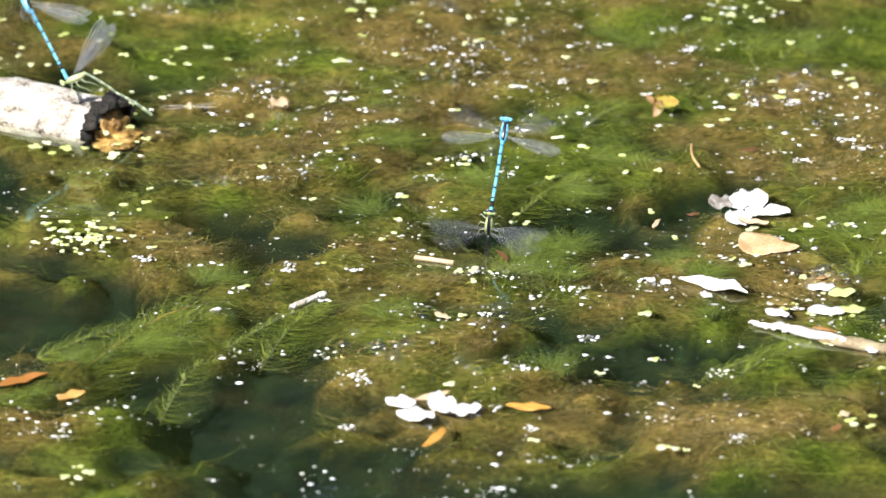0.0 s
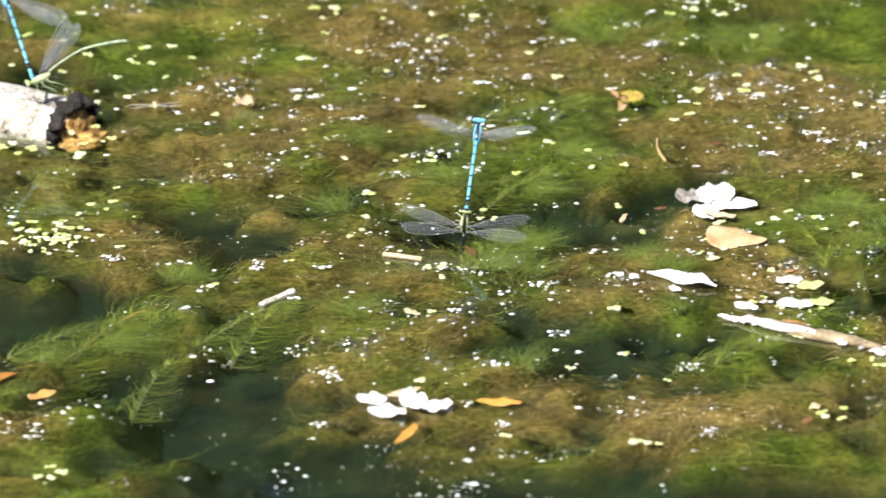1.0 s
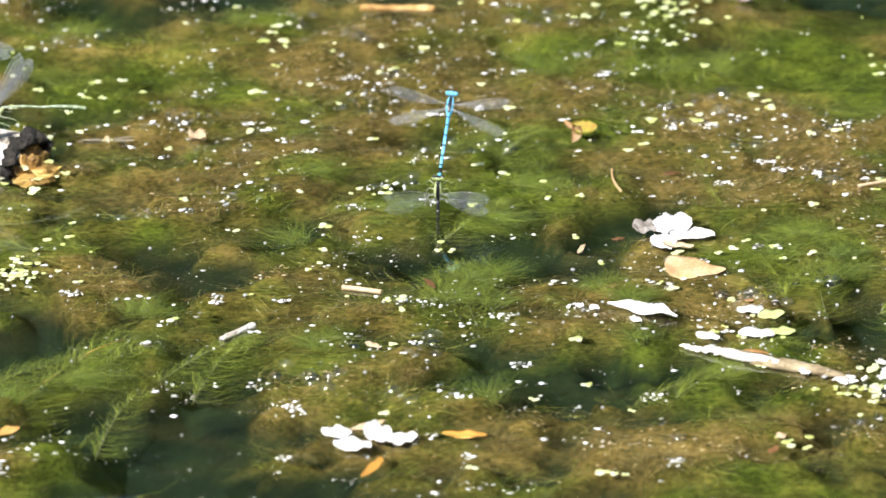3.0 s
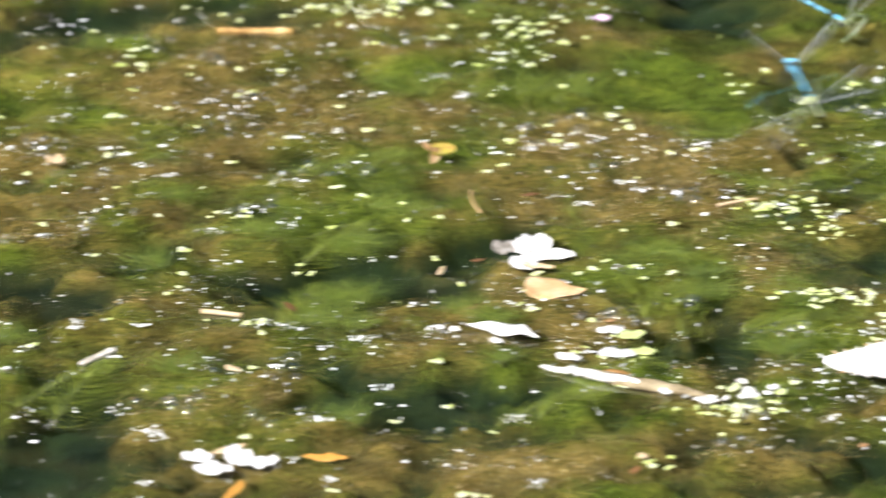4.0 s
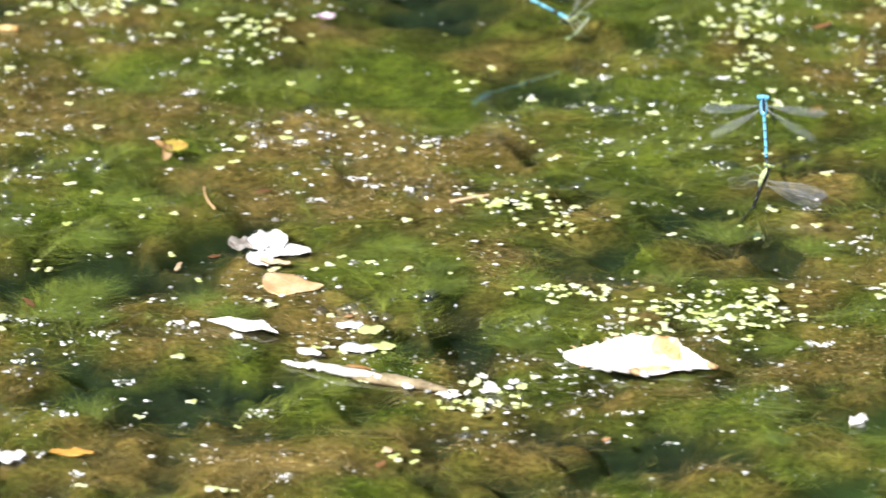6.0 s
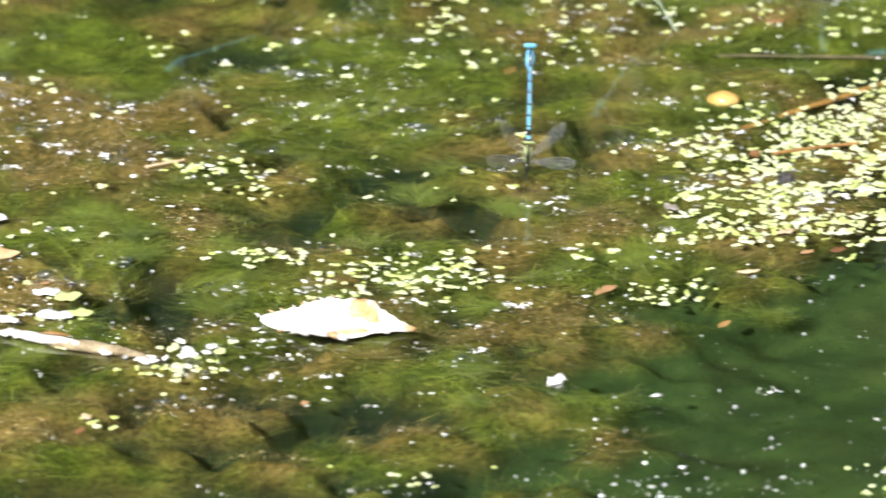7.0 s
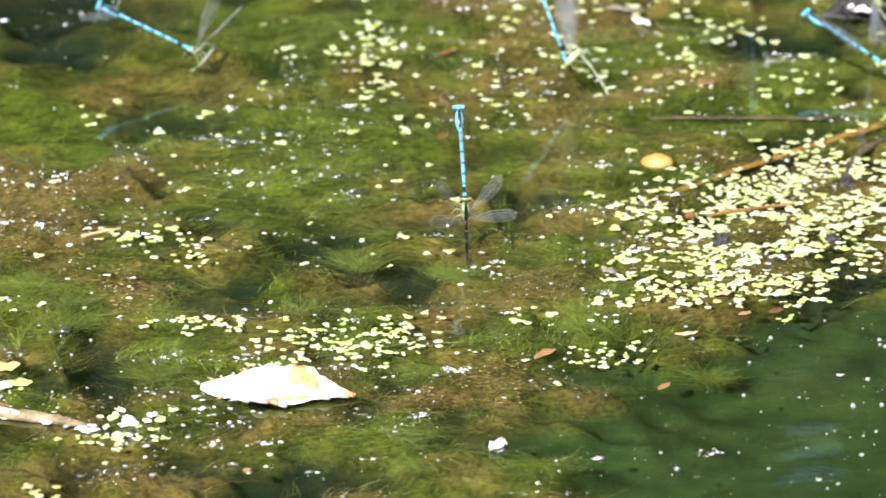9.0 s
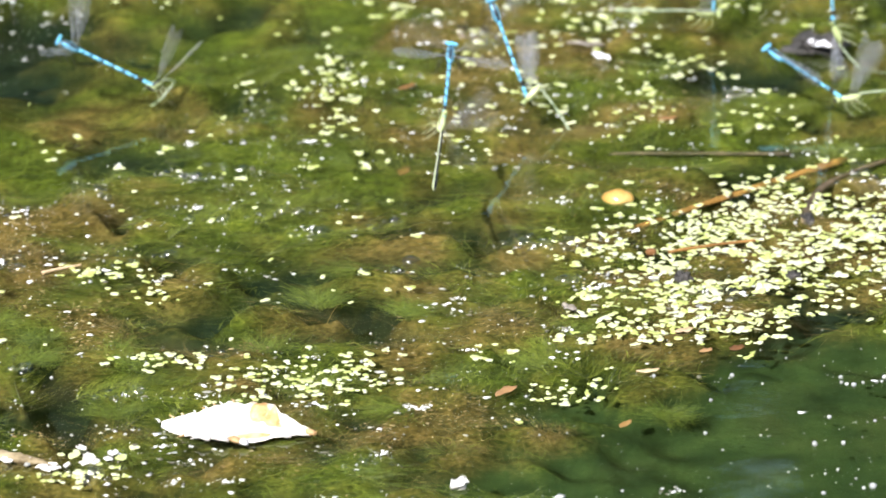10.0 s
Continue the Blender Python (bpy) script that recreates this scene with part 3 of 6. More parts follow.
def build_setting():
    n = 96
    def disc(name, r, z, material):
        vs = [(0.12, 0.05, z)] + [(0.12 + r * math.cos(k * math.tau / n), 0.05 + r * math.sin(k * math.tau / n), z) for k in range(n)]
        return raw(name, vs, [(0, 1 + k, 1 + (k + 1) % n) for k in range(n)], material)
    water = disc("water", 9.0, 0.0, WATER)
    water.visible_shadow = False
    tagged(water, "clear pond water with faint ripples", "water", kind="structure")
    tagged(disc("ground", 9.05, -0.075, MUD), "dark green mud of the pond's bed", "ground", kind="structure")
    # grassy bank round the pond, out to the horizon
    rs = [9.0, 9.02, 9.6, 14, 40, 400, 3000]
    zs = [-0.08, 0.06, 0.22, 0.5, 0.6, 0.6, 0.6]
    vs, fs = [], []
    for k in range(n):
        a = k * math.tau / n
        for r, z in zip(rs, zs):
            vs.append((0.12 + r * math.cos(a), 0.05 + r * math.sin(a), z))
    w = len(rs)
    for k in range(n):
        for q in range(w - 1):
            fs.append((k * w + q, k * w + q + 1, ((k + 1) % n) * w + q + 1, ((k + 1) % n) * w + q))
    tagged(raw("bank", vs, fs, BANK), "grassy bank round the pond", "bank", kind="structure")
    # far belt of trees, out of view, added to be mirrored in the water
    vs, fs, m = [], [], 1200
    for k in range(m):
        a = k * math.tau / m
        r = 15 + 0.7 * math.sin(a * 9) + 0.5 * math.sin(a * 23 + 1)
        top = 9.3 + 0.9 * math.sin(a * 7 + 0.6) + 0.6 * math.sin(a * 17 + 2) + 0.5 * math.sin(a * 41) + rng.uniform(-0.35, 0.35)
        for gap, wide, low in ((78.3, 0.9, 2.2), (91.9, 1.0, 1.3)):   # gaps in the crowns, set so that reflected sky lays pale haze on the water
            top -= low * math.exp(-((math.degrees(a) - gap) / wide) ** 2)
        for z in (0.5, 2.5, 4, 5.5, top):
            rr = r - 0.8 * math.sin(z) + rng.uniform(-0.25, 0.25)
            vs.append((0.12 + rr * math.cos(a), rr * math.sin(a), z))
    for k in range(m):
        for q in range(4):
            fs.append((k * 5 + q, ((k + 1) % m) * 5 + q, ((k + 1) % m) * 5 + q + 1, k * 5 + q + 1))
    tagged(raw("backdrop", vs, fs, TREES), "unseen dark belt of trees, added for the water's reflection", "backdrop", kind="structure")


# ---- waterweed ----
def strands(base, way, up, length, width, bend, seg=3):
    """Many thin ribbons as one set of vertices and faces. Arrays of n rows, in millimetres."""
    n = len(base)
    side = np.cross(way, up)
    side /= np.linalg.norm(side, axis=1, keepdims=True) + 1e-9
    u = np.linspace(0, 1, seg + 1)
    ctr = base[:, None] + way[:, None] * (u[None, :, None] * length[:, None, None]) + up[:, None] * ((u - u ** 2)[None, :, None] * bend[:, None, None] * length[:, None, None]) \
        + side[:, None] * ((u ** 2)[None, :, None] * bend[:, None, None] * 0.5 * length[:, None, None])
    ctr[..., 2] = np.minimum(ctr[..., 2], -0.25)
    half = side[:, None] * (width[:, None] * (1 - 0.75 * u)[None])[..., None] * 0.5
    v = np.stack([ctr - half, ctr + half], 2).reshape(-1, 3)
    f = []
    b = (np.arange(n) * (seg + 1) * 2)[:, None] + (np.arange(seg) * 2)[None]
    f = np.stack([b, b + 1, b + 3, b + 2], -1).reshape(-1, 4)
    return v * MM, f


def unit(v):
    return v / (np.linalg.norm(v, axis=-1, keepdims=True) + 1e-9)


def plume(x, y, turn, length, spread, seed, count=150, stem=None, top=-2.4, thick=0.3):
    """One shoot of waterweed: a stem and its whorls of fine leaves, at a place in millimetres, growing along turn (degrees)."""
    g = np.random.default_rng(seed)
    d = np.array([math.cos(radians(turn)), math.sin(radians(turn)), 0.0])
    s = np.array([-d[1], d[0], 0.0])
    z0 = float(depth_mm(np.array([x]), np.array([y]))[0])
    z0 = max(z0, -22.0)
    us = np.linspace(0, 1, 7)
    ctr = np.array([[x, y, 0]]) + d * (us[:, None] - 0.5) * length + s * (0.12 * length * np.sin(us * 2.2))[:, None]
    ctr[:, 2] = np.minimum(top, z0 * (1 - us) + 1.0 + 1.2 * us)
    shoot = thing("waterweed_shoot", "feathery green waterweed shoot under the water", "waterweed", "waterweed shoots")
    bm = bmesh.new()
    tube(bm, [Vector(p * MM) for p in ctr], [(thick - 0.7 * thick * u) * MM for u in us], 5)
    part("stem", bm, stem or STEM, shoot)
    whorls = max(8, int(length / 1.7))
    t = np.clip((g.integers(0, whorls, count) + 0.5) / whorls + g.normal(0, 0.006, count), 0.04, 1)
    base = np.stack([np.interp(t, us, ctr[:, k]) for k in range(3)], -1)
    sign = np.where(g.random(count) < 0.5, -1.0, 1.0)
    way = unit(d * g.uniform(0.35, 0.95, (count, 1)) + sign[:, None] * s * g.uniform(0.25, 1.1, (count, 1)) + np.array([0, 0, 1.0]) * g.uniform(-0.35, 0.30, (count, 1)))
    up = np.tile(np.array([0, 0, 1.0]), (count, 1)) + g.normal(0, 0.22, (count, 3))
    v, f = strands(base, way, up, spread * g.uniform(0.6, 1.15, count) * (1.05 - 0.6 * t), g.uniform(0.08, 0.17, count), sign * g.uniform(0.15, 0.95, count), 5)
    raw("leaves", v.tolist(), f.tolist(), STRAND_G, shoot)


def tuft(x, y, turn, fan, ln, seed, count=420, depth=-5.0):
    """A clump of hair-fine leaves that spread from one point, in millimetres and degrees."""
    g = np.random.default_rng(seed)
    clump = thing("weed_tuft", "tuft of hair-fine bright green weed", "waterweed", "weed tufts")
    bm = bmesh.new()
    tube(bm, [Vector((x, y, depth - 6)) * MM, Vector((x + 0.4, y, depth)) * MM], [0.9 * MM, 0.5 * MM], 6)
    part("root", bm, STEM, clump)
    a = radians(turn) + g.uniform(-1, 1, count) * radians(fan)
    way = unit(np.stack([np.cos(a), np.sin(a), g.uniform(0.0, 0.75, count)], -1))
    base = np.stack([x + g.normal(0, 2.2, count), y + g.normal(0, 2.2, count), depth + g.normal(0, 0.8, count)], -1)
    up = np.tile(np.array([0, 0, 1.0]), (count, 1)) + g.normal(0, 0.5, (count, 3))
    v, f = strands(base, way, up, ln * g.uniform(0.5, 1.1, count), g.uniform(0.09, 0.18, count), g.uniform(-1.3, 1.3, count), 5)
    raw("leaves", v.tolist(), f.tolist(), TUFT_G, clump)


def build_tufts():
    spots = [((299, -54), 270, 150, 11, -10), ((58, -4), 100, 90, 11, -4), ((65, -12), 80, 80, 13, -4), ((115, 34), 90, 120, 12, -3), ((144, -39), 90, 100, 14, -4),
             ((2, 59), 70, 100, 13, -3), ((19, 2), 60, 100, 14, -4), ((-24, -41), 100, 80, 15, -5), ((241, -115), 260, 120, 16, -5), ((236, 26), 60, 90, 12, -3),
             ((108, 18), 80, 100, 14, -3), ((126, 4), 60, 90, 13, -4)]
    spots += [((126, 19), 80, 90, 15, -4), ((212, 39), 80, 80, 14, -5), ((26, 8), 90, 90, 14, -4), ((13, -8), 40, 70, 16, -4), ((36, 76), 20, 60, 18, -4),
             ((23, 50), 350, 50, 20, -4), ((263, -17), 30, 70, 12, -4), ((-92, -65), 30, 60, 20, -5), ((223, -46), 200, 70, 14, -4), ((152, -3), 60, 100, 14, -3),
             ((-74, -16), 60, 90, 14, -4), ((175, -39), 40, 80, 12, -4)]
    for k, ((x, y), turn, fan, ln, z) in enumerate(spots):
        tuft(x, y, turn, fan, ln, 500 + k, 420, z)
    g = np.random.default_rng(57)
    k = 0
    while k < 64:
        x, y = g.uniform(-150, 400), g.uniform(-120, 270)
        here = np.array([x]), np.array([y])
        if growth(*here)[0] > 0.52 and depth_mm(*here)[0] > -11 and blob_sum(*here, SHALLOW)[0] < 0.35:
            tuft(x, y, g.choice([g.normal(20, 25), g.normal(160, 25), g.uniform(30, 150)]), g.uniform(35, 90), g.uniform(9, 19), 600 + k, 190, g.uniform(-5.5, -2.5))
            k += 1


def build_weed():
    k = 0
    for (x, y), turn, ln in zip(GREEN, (5, 170, 20, 28, 24, 35, 60, 15, 160, 80, 200, 10, 170, 30, 95, 30, 200, 8, 175, 165, 10, 20, 65, 20, 150, 5, 170),
                                (34, 30, 34, 40, 34, 30, 30, 34, 40, 28, 34, 44, 30, 40, 26, 30, 32, 40, 34, 36, 40, 30, 30, 30, 36, 40, 26)):
        if y < -95:
            k += 1
            continue
        plume(x, y, turn, ln, 14, 100 + k, 520)
        plume(x + 6, y - 5, turn + 25, ln * 0.8, 15, 150 + k, 380)
        k += 1
    # the long shoot with the orange stem at the dark hole
    plume(-95, -67, 49, 66, 21, 180, 620, TWIG, -1.2, 0.55)
    plume(-78, -92, 60, 30, 13, 181, 420)
    g = np.random.default_rng(31)
    for k in range(70):
        x, y = g.uniform(-160, 410), g.uniform(-110, 300)
        if float(depth_mm(np.array([x]), np.array([y]))[0]) > -12.5 and blob_sum(np.array([x]), np.array([y]), SHALLOW)[0] < 0.4:
            plume(x, y, g.choice([g.normal(10, 25), g.normal(185, 25), g.uniform(0, 360)]), g.uniform(20, 48), g.uniform(8, 16), 300 + k, 260)
    # loose threads of algae all over the bed
    for name, mt, count, lo, label in (("algae_threads", STRAND_B, 40000, 0, "tangled brown threads of algae under water"),
                                       ("weed_threads", STRAND_G, 60000, 1, "tangled fine green weed threads under water")):
        x, y = g.uniform(-190, 450, count * 3), g.uniform(-235, 340, count * 3)
        z, gr = depth_mm(x, y), growth(x, y)
        ok = (z > -19 + g.normal(0, 2, count * 3)) & (g.random(count * 3) > 1.15 * blob_sum(x, y, SHALLOW)) & (g.random(count * 3) < (gr if lo else 1 - gr))
        x, y, z = x[ok][:count], y[ok][:count], z[ok][:count]
        n = len(x)
        swirl = 0.5 * field(x, y, 41, 55) + 0.25 * field(x, y, 42, 16) + g.normal(0, 0.45, n) + np.where(g.random(n) < 0.5, math.pi, 0)
        way = unit(np.stack([np.cos(swirl), np.sin(swirl), g.normal(0.08, 0.16, n)], -1))
        up = np.stack([g.normal(0, 0.4, n), g.normal(0, 0.4, n), np.ones(n)], -1)
        base = np.stack([x, y, np.minimum(z + g.uniform(0, 7.0, n), -0.5)], -1)
        v, f = strands(base, way, up, g.gamma(4, 1.7, n) + 1.5, g.uniform(0.07, 0.19, n), g.normal(0, 1.2, n), 4)
        tagged(raw(name, v.tolist(), f.tolist(), mt), label, "algae", kind="stuff")


def build_mounds():
    """Round cushions of fine weed: short threads that spread from the middle of each mound."""
    g = np.random.default_rng(37)
    base, way, ln = [], [], []
    for k in range(560):
        x, y = g.uniform(-175, 440), g.uniform(-215, 330)
        z = float(depth_mm(np.array([x]), np.array([y]))[0])
        if z < -13 or blob_sum(np.array([x]), np.array([y]), SHALLOW)[0] > 0.35:
            continue
        r, n = g.uniform(3, 9), 300
        a, e = g.uniform(0, math.tau, n), np.arcsin(g.uniform(0.05, 1.0, n))
        d = np.stack([np.cos(a) * np.cos(e) * 1.4, np.sin(a) * np.cos(e), 0.55 * np.sin(e)], -1)
        base.append(np.array([x, y, max(z, -9) - 1.0]) + d * r * g.uniform(0.35, 0.7, (n, 1)))
        way.append(unit(d + g.normal(0, 0.5, (n, 3))))
        ln.append(r * g.uniform(0.25, 0.6, n))
    base, way, ln = np.concatenate(base), np.concatenate(way), np.concatenate(ln)
    base[:, 2] = np.minimum(base[:, 2], -0.5)
    green = growth(base[:, 0], base[:, 1]) + g.normal(0, 0.12, len(ln)) > 0.42
    for name, mt, pick, label in (("weed_mounds", STRAND_G, green, "round green cushions of fine weed under water"), ("algae_mounds", STRAND_B, ~green, "round brown cushions of algae under water")):
        n = int(pick.sum())
        v, f = strands(base[pick], way[pick], np.tile(np.array([0, 0, 1.0]), (n, 1)) + g.normal(0, 0.4, (n, 3)), ln[pick] * 1.15, g.uniform(0.08, 0.21, n), g.normal(0, 1.1, n), 2)
        tagged(raw(name, v.tolist(), f.tolist(), mt), label, "waterweed", kind="stuff")


def build_film():
    """Sheets of fine algae at two depths that stand in for the haze of murky water, thicker over the low weed and
    absent over the open holes.
    """
    xs, ys = np.arange(-190, 455, 5.0), np.arange(-245, 345, 5.0)
    gx, gy = np.meshgrid(xs, ys, indexing="ij")
    bed = depth_mm(gx, gy)
    low = blob_sum(gx, gy, SHALLOW)
    i, j = np.meshgrid(np.arange(len(xs) - 1), np.arange(len(ys) - 1), indexing="ij")
    v = (i * len(ys) + j).reshape(-1)
    faces = np.stack([v, v + len(ys), v + len(ys) + 1, v + 1], -1)
    for depth, seed, amount in ((-3.4, 71, 0.28), (-7.5, 73, 0.64)):
        # local changes of cover that lighten or darken whole areas of the bed
        murk = -0.28 / (1 + np.exp((gy + 112) / 12)) + 0.35 * np.exp(-(((gx - 300) / 75) ** 2 + ((gy - 205) / 48) ** 2))
        murk = murk - 0.45 * np.exp(-(((gx - 128) / 38) ** 2 + ((gy - 194) / 52) ** 2))
        gz = np.minimum(depth + 1.1 * field(gx, gy, seed, 26) + 0.5 * field(gx, gy, seed + 1, 9), -0.7)
        ob = raw("algae_film", (np.stack([gx, gy, gz], -1).reshape(-1, 3) * MM).tolist(), faces.tolist(), FILM)
        at = ob.data.attributes.new("cover", "FLOAT", "POINT")
        at.data.foreach_set("value", (amount * np.maximum(np.clip((bed + 19) / 12, 0.15, 1) * (1 + 0.10 * low + murk) * (1 - np.clip(pool(gx, gy) * 1.5, 0, 1)), (0.12 if seed == 73 else 0.03) * pool(gx, gy))).reshape(-1))
        tone = ob.data.attributes.new("growth", "FLOAT", "POINT")
        tone.data.foreach_set("value", growth(gx, gy).reshape(-1))
        tagged(ob, "half-clear sheet of fine algae put in for the water's murky haze", "algae", kind="stuff")


build_setting()
build_bed()
build_film()
build_mounds()
build_weed()
build_tufts()


# ---- floating leaves, twigs and the log ----
def leaf(name, label, category, material, ln, wd, at, seed, curl=0.2, cup=0.0, teeth=0.0, tip=0.5, skew=0.0, blunt=0.7, crumple=1.0, wavy=1.0, group="", nu=26, nv=9):
    """A dry leaf: a bent sheet ln x wd millimetres with thickness; curl bends it along, cup lifts its edges, teeth notch its rim."""
    g = np.random.default_rng(seed)
    bm = bmesh.new()
    top, low = [], []
    for i in range(nu + 1):
        u = i / nu
        w = wd * 0.5 * (math.sin(math.pi * u ** (0.75 + tip * 0.5)) ** blunt if 0 < u < 1 else 0.0) + 0.15
        w = w * (1 - skew + 2 * skew * u)
        w1 = w * (1 + wavy * 0.16 * math.sin(u * 8 + seed * 1.7) + wavy * 0.10 * math.sin(u * 19 + seed) + g.normal(0, 0.05) + 0.5 * (teeth if i % 2 else 0))
        w0 = w * (1 + wavy * 0.18 * math.sin(u * 7 + seed * 2.9) + wavy * 0.10 * math.sin(u * 17 + seed * 2) + g.normal(0, 0.05))
        r0, r1 = [], []
        for j in range(nv + 1):
            v = j / nv * 2 - 1
            z = cup * wd * v * v + curl * ln * (u - 0.5) ** 2 + crumple * wd * (g.normal(0, 0.006) + 0.05 * math.sin(u * 9 + seed) + 0.05 * math.sin(u * 14 + v * 4 + seed))
            p = Vector(((u - 0.5) * ln, v * (w1 if v > 0 else w0) + 0.10 * ln * math.sin(u * 2.6 + seed), z)) * MM
            r0.append(bm.verts.new(p))
            r1.append(bm.verts.new(p - Vector((0, 0, 0.25 * MM))))
        top.append(r0)
        low.append(r1)
    for i in range(nu):
        for j in range(nv):
            bm.faces.new((top[i][j], top[i + 1][j], top[i + 1][j + 1], top[i][j + 1]))
            bm.faces.new((low[i][j], low[i][j + 1], low[i + 1][j + 1], low[i + 1][j]))
        bm.faces.new((top[i][0], low[i][0], low[i + 1][0], top[i + 1][0]))
        bm.faces.new((top[i][nv], top[i + 1][nv], low[i + 1][nv], low[i][nv]))
    for i in (0, nu):
        for j in range(nv):
            bm.faces.new((top[i][j], top[i][j + 1], low[i][j + 1], low[i][j]))
    bmesh.ops.recalc_face_normals(bm, faces=bm.faces)
    lowest = min(v.co.z for v in bm.verts)
    for v in bm.verts:
        v.co.z -= lowest + 0.0004
    ob = part(name, bm, material)
    ob.matrix_basis = at
    return tagged(ob, label, category, group)


def mid(a, b):
    return (a[0] + b[0]) / 2, (a[1] + b[1]) / 2


def span(a, b):
    return math.hypot(b[0] - a[0], b[1] - a[1]), math.degrees(math.atan2(b[1] - a[1], b[0] - a[0]))


def lying(a, b, z=0.0, rx=0, ry=0):
    """Length in millimetres, and the pose of a thing that lies from a to b."""
    ln, turn = span(a, b)
    m = mid(a, b)
    return ln, pose(m[0] * MM, m[1] * MM, z * MM, rx, ry, turn)


def build_log():
    log = thing("log", "bleached log end with black rim and rotten orange core", "log", at=pose(-0.1085, 0.0965, -0.0022, 0, 0, 151))
    bm = bmesh.new()
    n, rings = 28, []
    for i in range(26):
        u = i / 25
        ring = []
        for k in range(n):
            a = k * math.tau / n
            r = 11.6 * (1 + 0.07 * math.sin(3 * a + u * 4) + 0.05 * math.sin(7 * a - u * 9)) + rng.normal(0, 0.45)
            if i == 0:
                r *= 0.93
            ring.append(bm.verts.new(Vector((u * 150 + (1.2 * math.sin(5 * a) + rng.normal(0, 0.7) if i < 2 else 0), r * math.cos(a), -0.5 + 0.93 * r * math.sin(a))) * MM))
        rings.append(ring)
    for i in range(25):
        for k in range(n):
            bm.faces.new((rings[i][k], rings[i + 1][k], rings[i + 1][(k + 1) % n], rings[i][(k + 1) % n]))
    bm.faces.new(rings[-1])
    bmesh.ops.recalc_face_normals(bm, faces=bm.faces)
    part("bark", bm, BARK, log, "sun-bleached white bark")
    bm = bmesh.new()
    pts = []
    for k in range(25):
        a = radians(-35 + 190 * k / 24)
        pts.append(Vector((rng.normal(0.2, 0.7), 11.2 * math.cos(a), -0.4 + 10.6 * math.sin(a))) * MM)
    tube(bm, pts, [(0.9 + 1.2 * abs(math.sin(k * 1.9)) + 1.1 * rng.random()) * (0.6 if k < 7 else 1.0) * MM for k in range(25)], 9, squash=0.8)
    for v in bm.verts:
        v.co += Vector(rng.normal(0, 0.6, 3)) * MM
    part("rim", bm, CHAR, log, "charred black rim of bark")
    bm = bmesh.new()
    bmesh.ops.create_uvsphere(bm, u_segments=40, v_segments=24, radius=1)
    for v in bm.verts:
        f = 1 + 0.30 * noise.noise(v.co * 2.2) + 0.22 * noise.noise(v.co * 5) + 0.10 * noise.noise(v.co * 13)
        v.co = Vector((v.co.x * 4.2 * f + 0.2, v.co.y * 8.6 * f - 0.5, 0.6 + v.co.z * 8.0 * f)) * MM
    part("core", bm, HEART, log, "rotten orange wood")
    bm = bmesh.new()
    bmesh.ops.create_icosphere(bm, subdivisions=4, radius=1)
    for v in bm.verts:
        f = 1 + 0.30 * noise.noise(v.co * 2.5) + 0.22 * noise.noise(v.co * 6) + 0.10 * noise.noise(v.co * 13)
        v.co = Vector((v.co.x * 6.5 * f - 3.5, v.co.y * 9.0 * f + 1.0, v.co.z * 4.6 * f - 2.8)) * MM
    part("splinter", bm, HEART, log, "broken orange wood at the water line")


def stick(name, label, material, a, b, r0, r1, z=0.6, bend=0.05, seed=1, category="stick", n=9, seg=14):
    ln, m = lying(a, b, z)
    g = np.random.default_rng(seed)
    bm = bmesh.new()
    pts, rad = [], []
    for i in range(seg + 1):
        u = i / seg
        pts.append(Vector(((u - 0.5) * ln, bend * ln * math.sin(u * math.pi) + g.normal(0, 0.03) * r0, g.normal(0, 0.03) * r0)) * MM)
        rad.append((r0 + (r1 - r0) * u) * (1 + g.normal(0, 0.09)) * MM)
    tube(bm, pts, rad, n)
    for v in bm.verts:
        v.co += Vector(g.normal(0, 0.05 * r0, 3)) * MM
    ob = part(name, bm, material)
    ob.matrix_basis = m
    return tagged(ob, label, category)


def lump(name, label, category, material, at, size, seed, z=0.0, rough=0.25):
    bm = bmesh.new()
    bmesh.ops.create_icosphere(bm, subdivisions=4, radius=1)
    for v in bm.verts:
        f = 1 + rough * noise.noise(v.co * 1.7 + Vector((seed, 0, 0))) + rough * 0.6 * noise.noise(v.co * 5 + Vector((seed, 3, 0)))
        v.co = Vector((v.co.x * size[0] * f, v.co.y * size[1] * f, v.co.z * size[2] * f)) * MM
    ob = part(name, bm, material)
    ob.location = (at[0] * MM, at[1] * MM, z * MM)
    return tagged(ob, label, category)


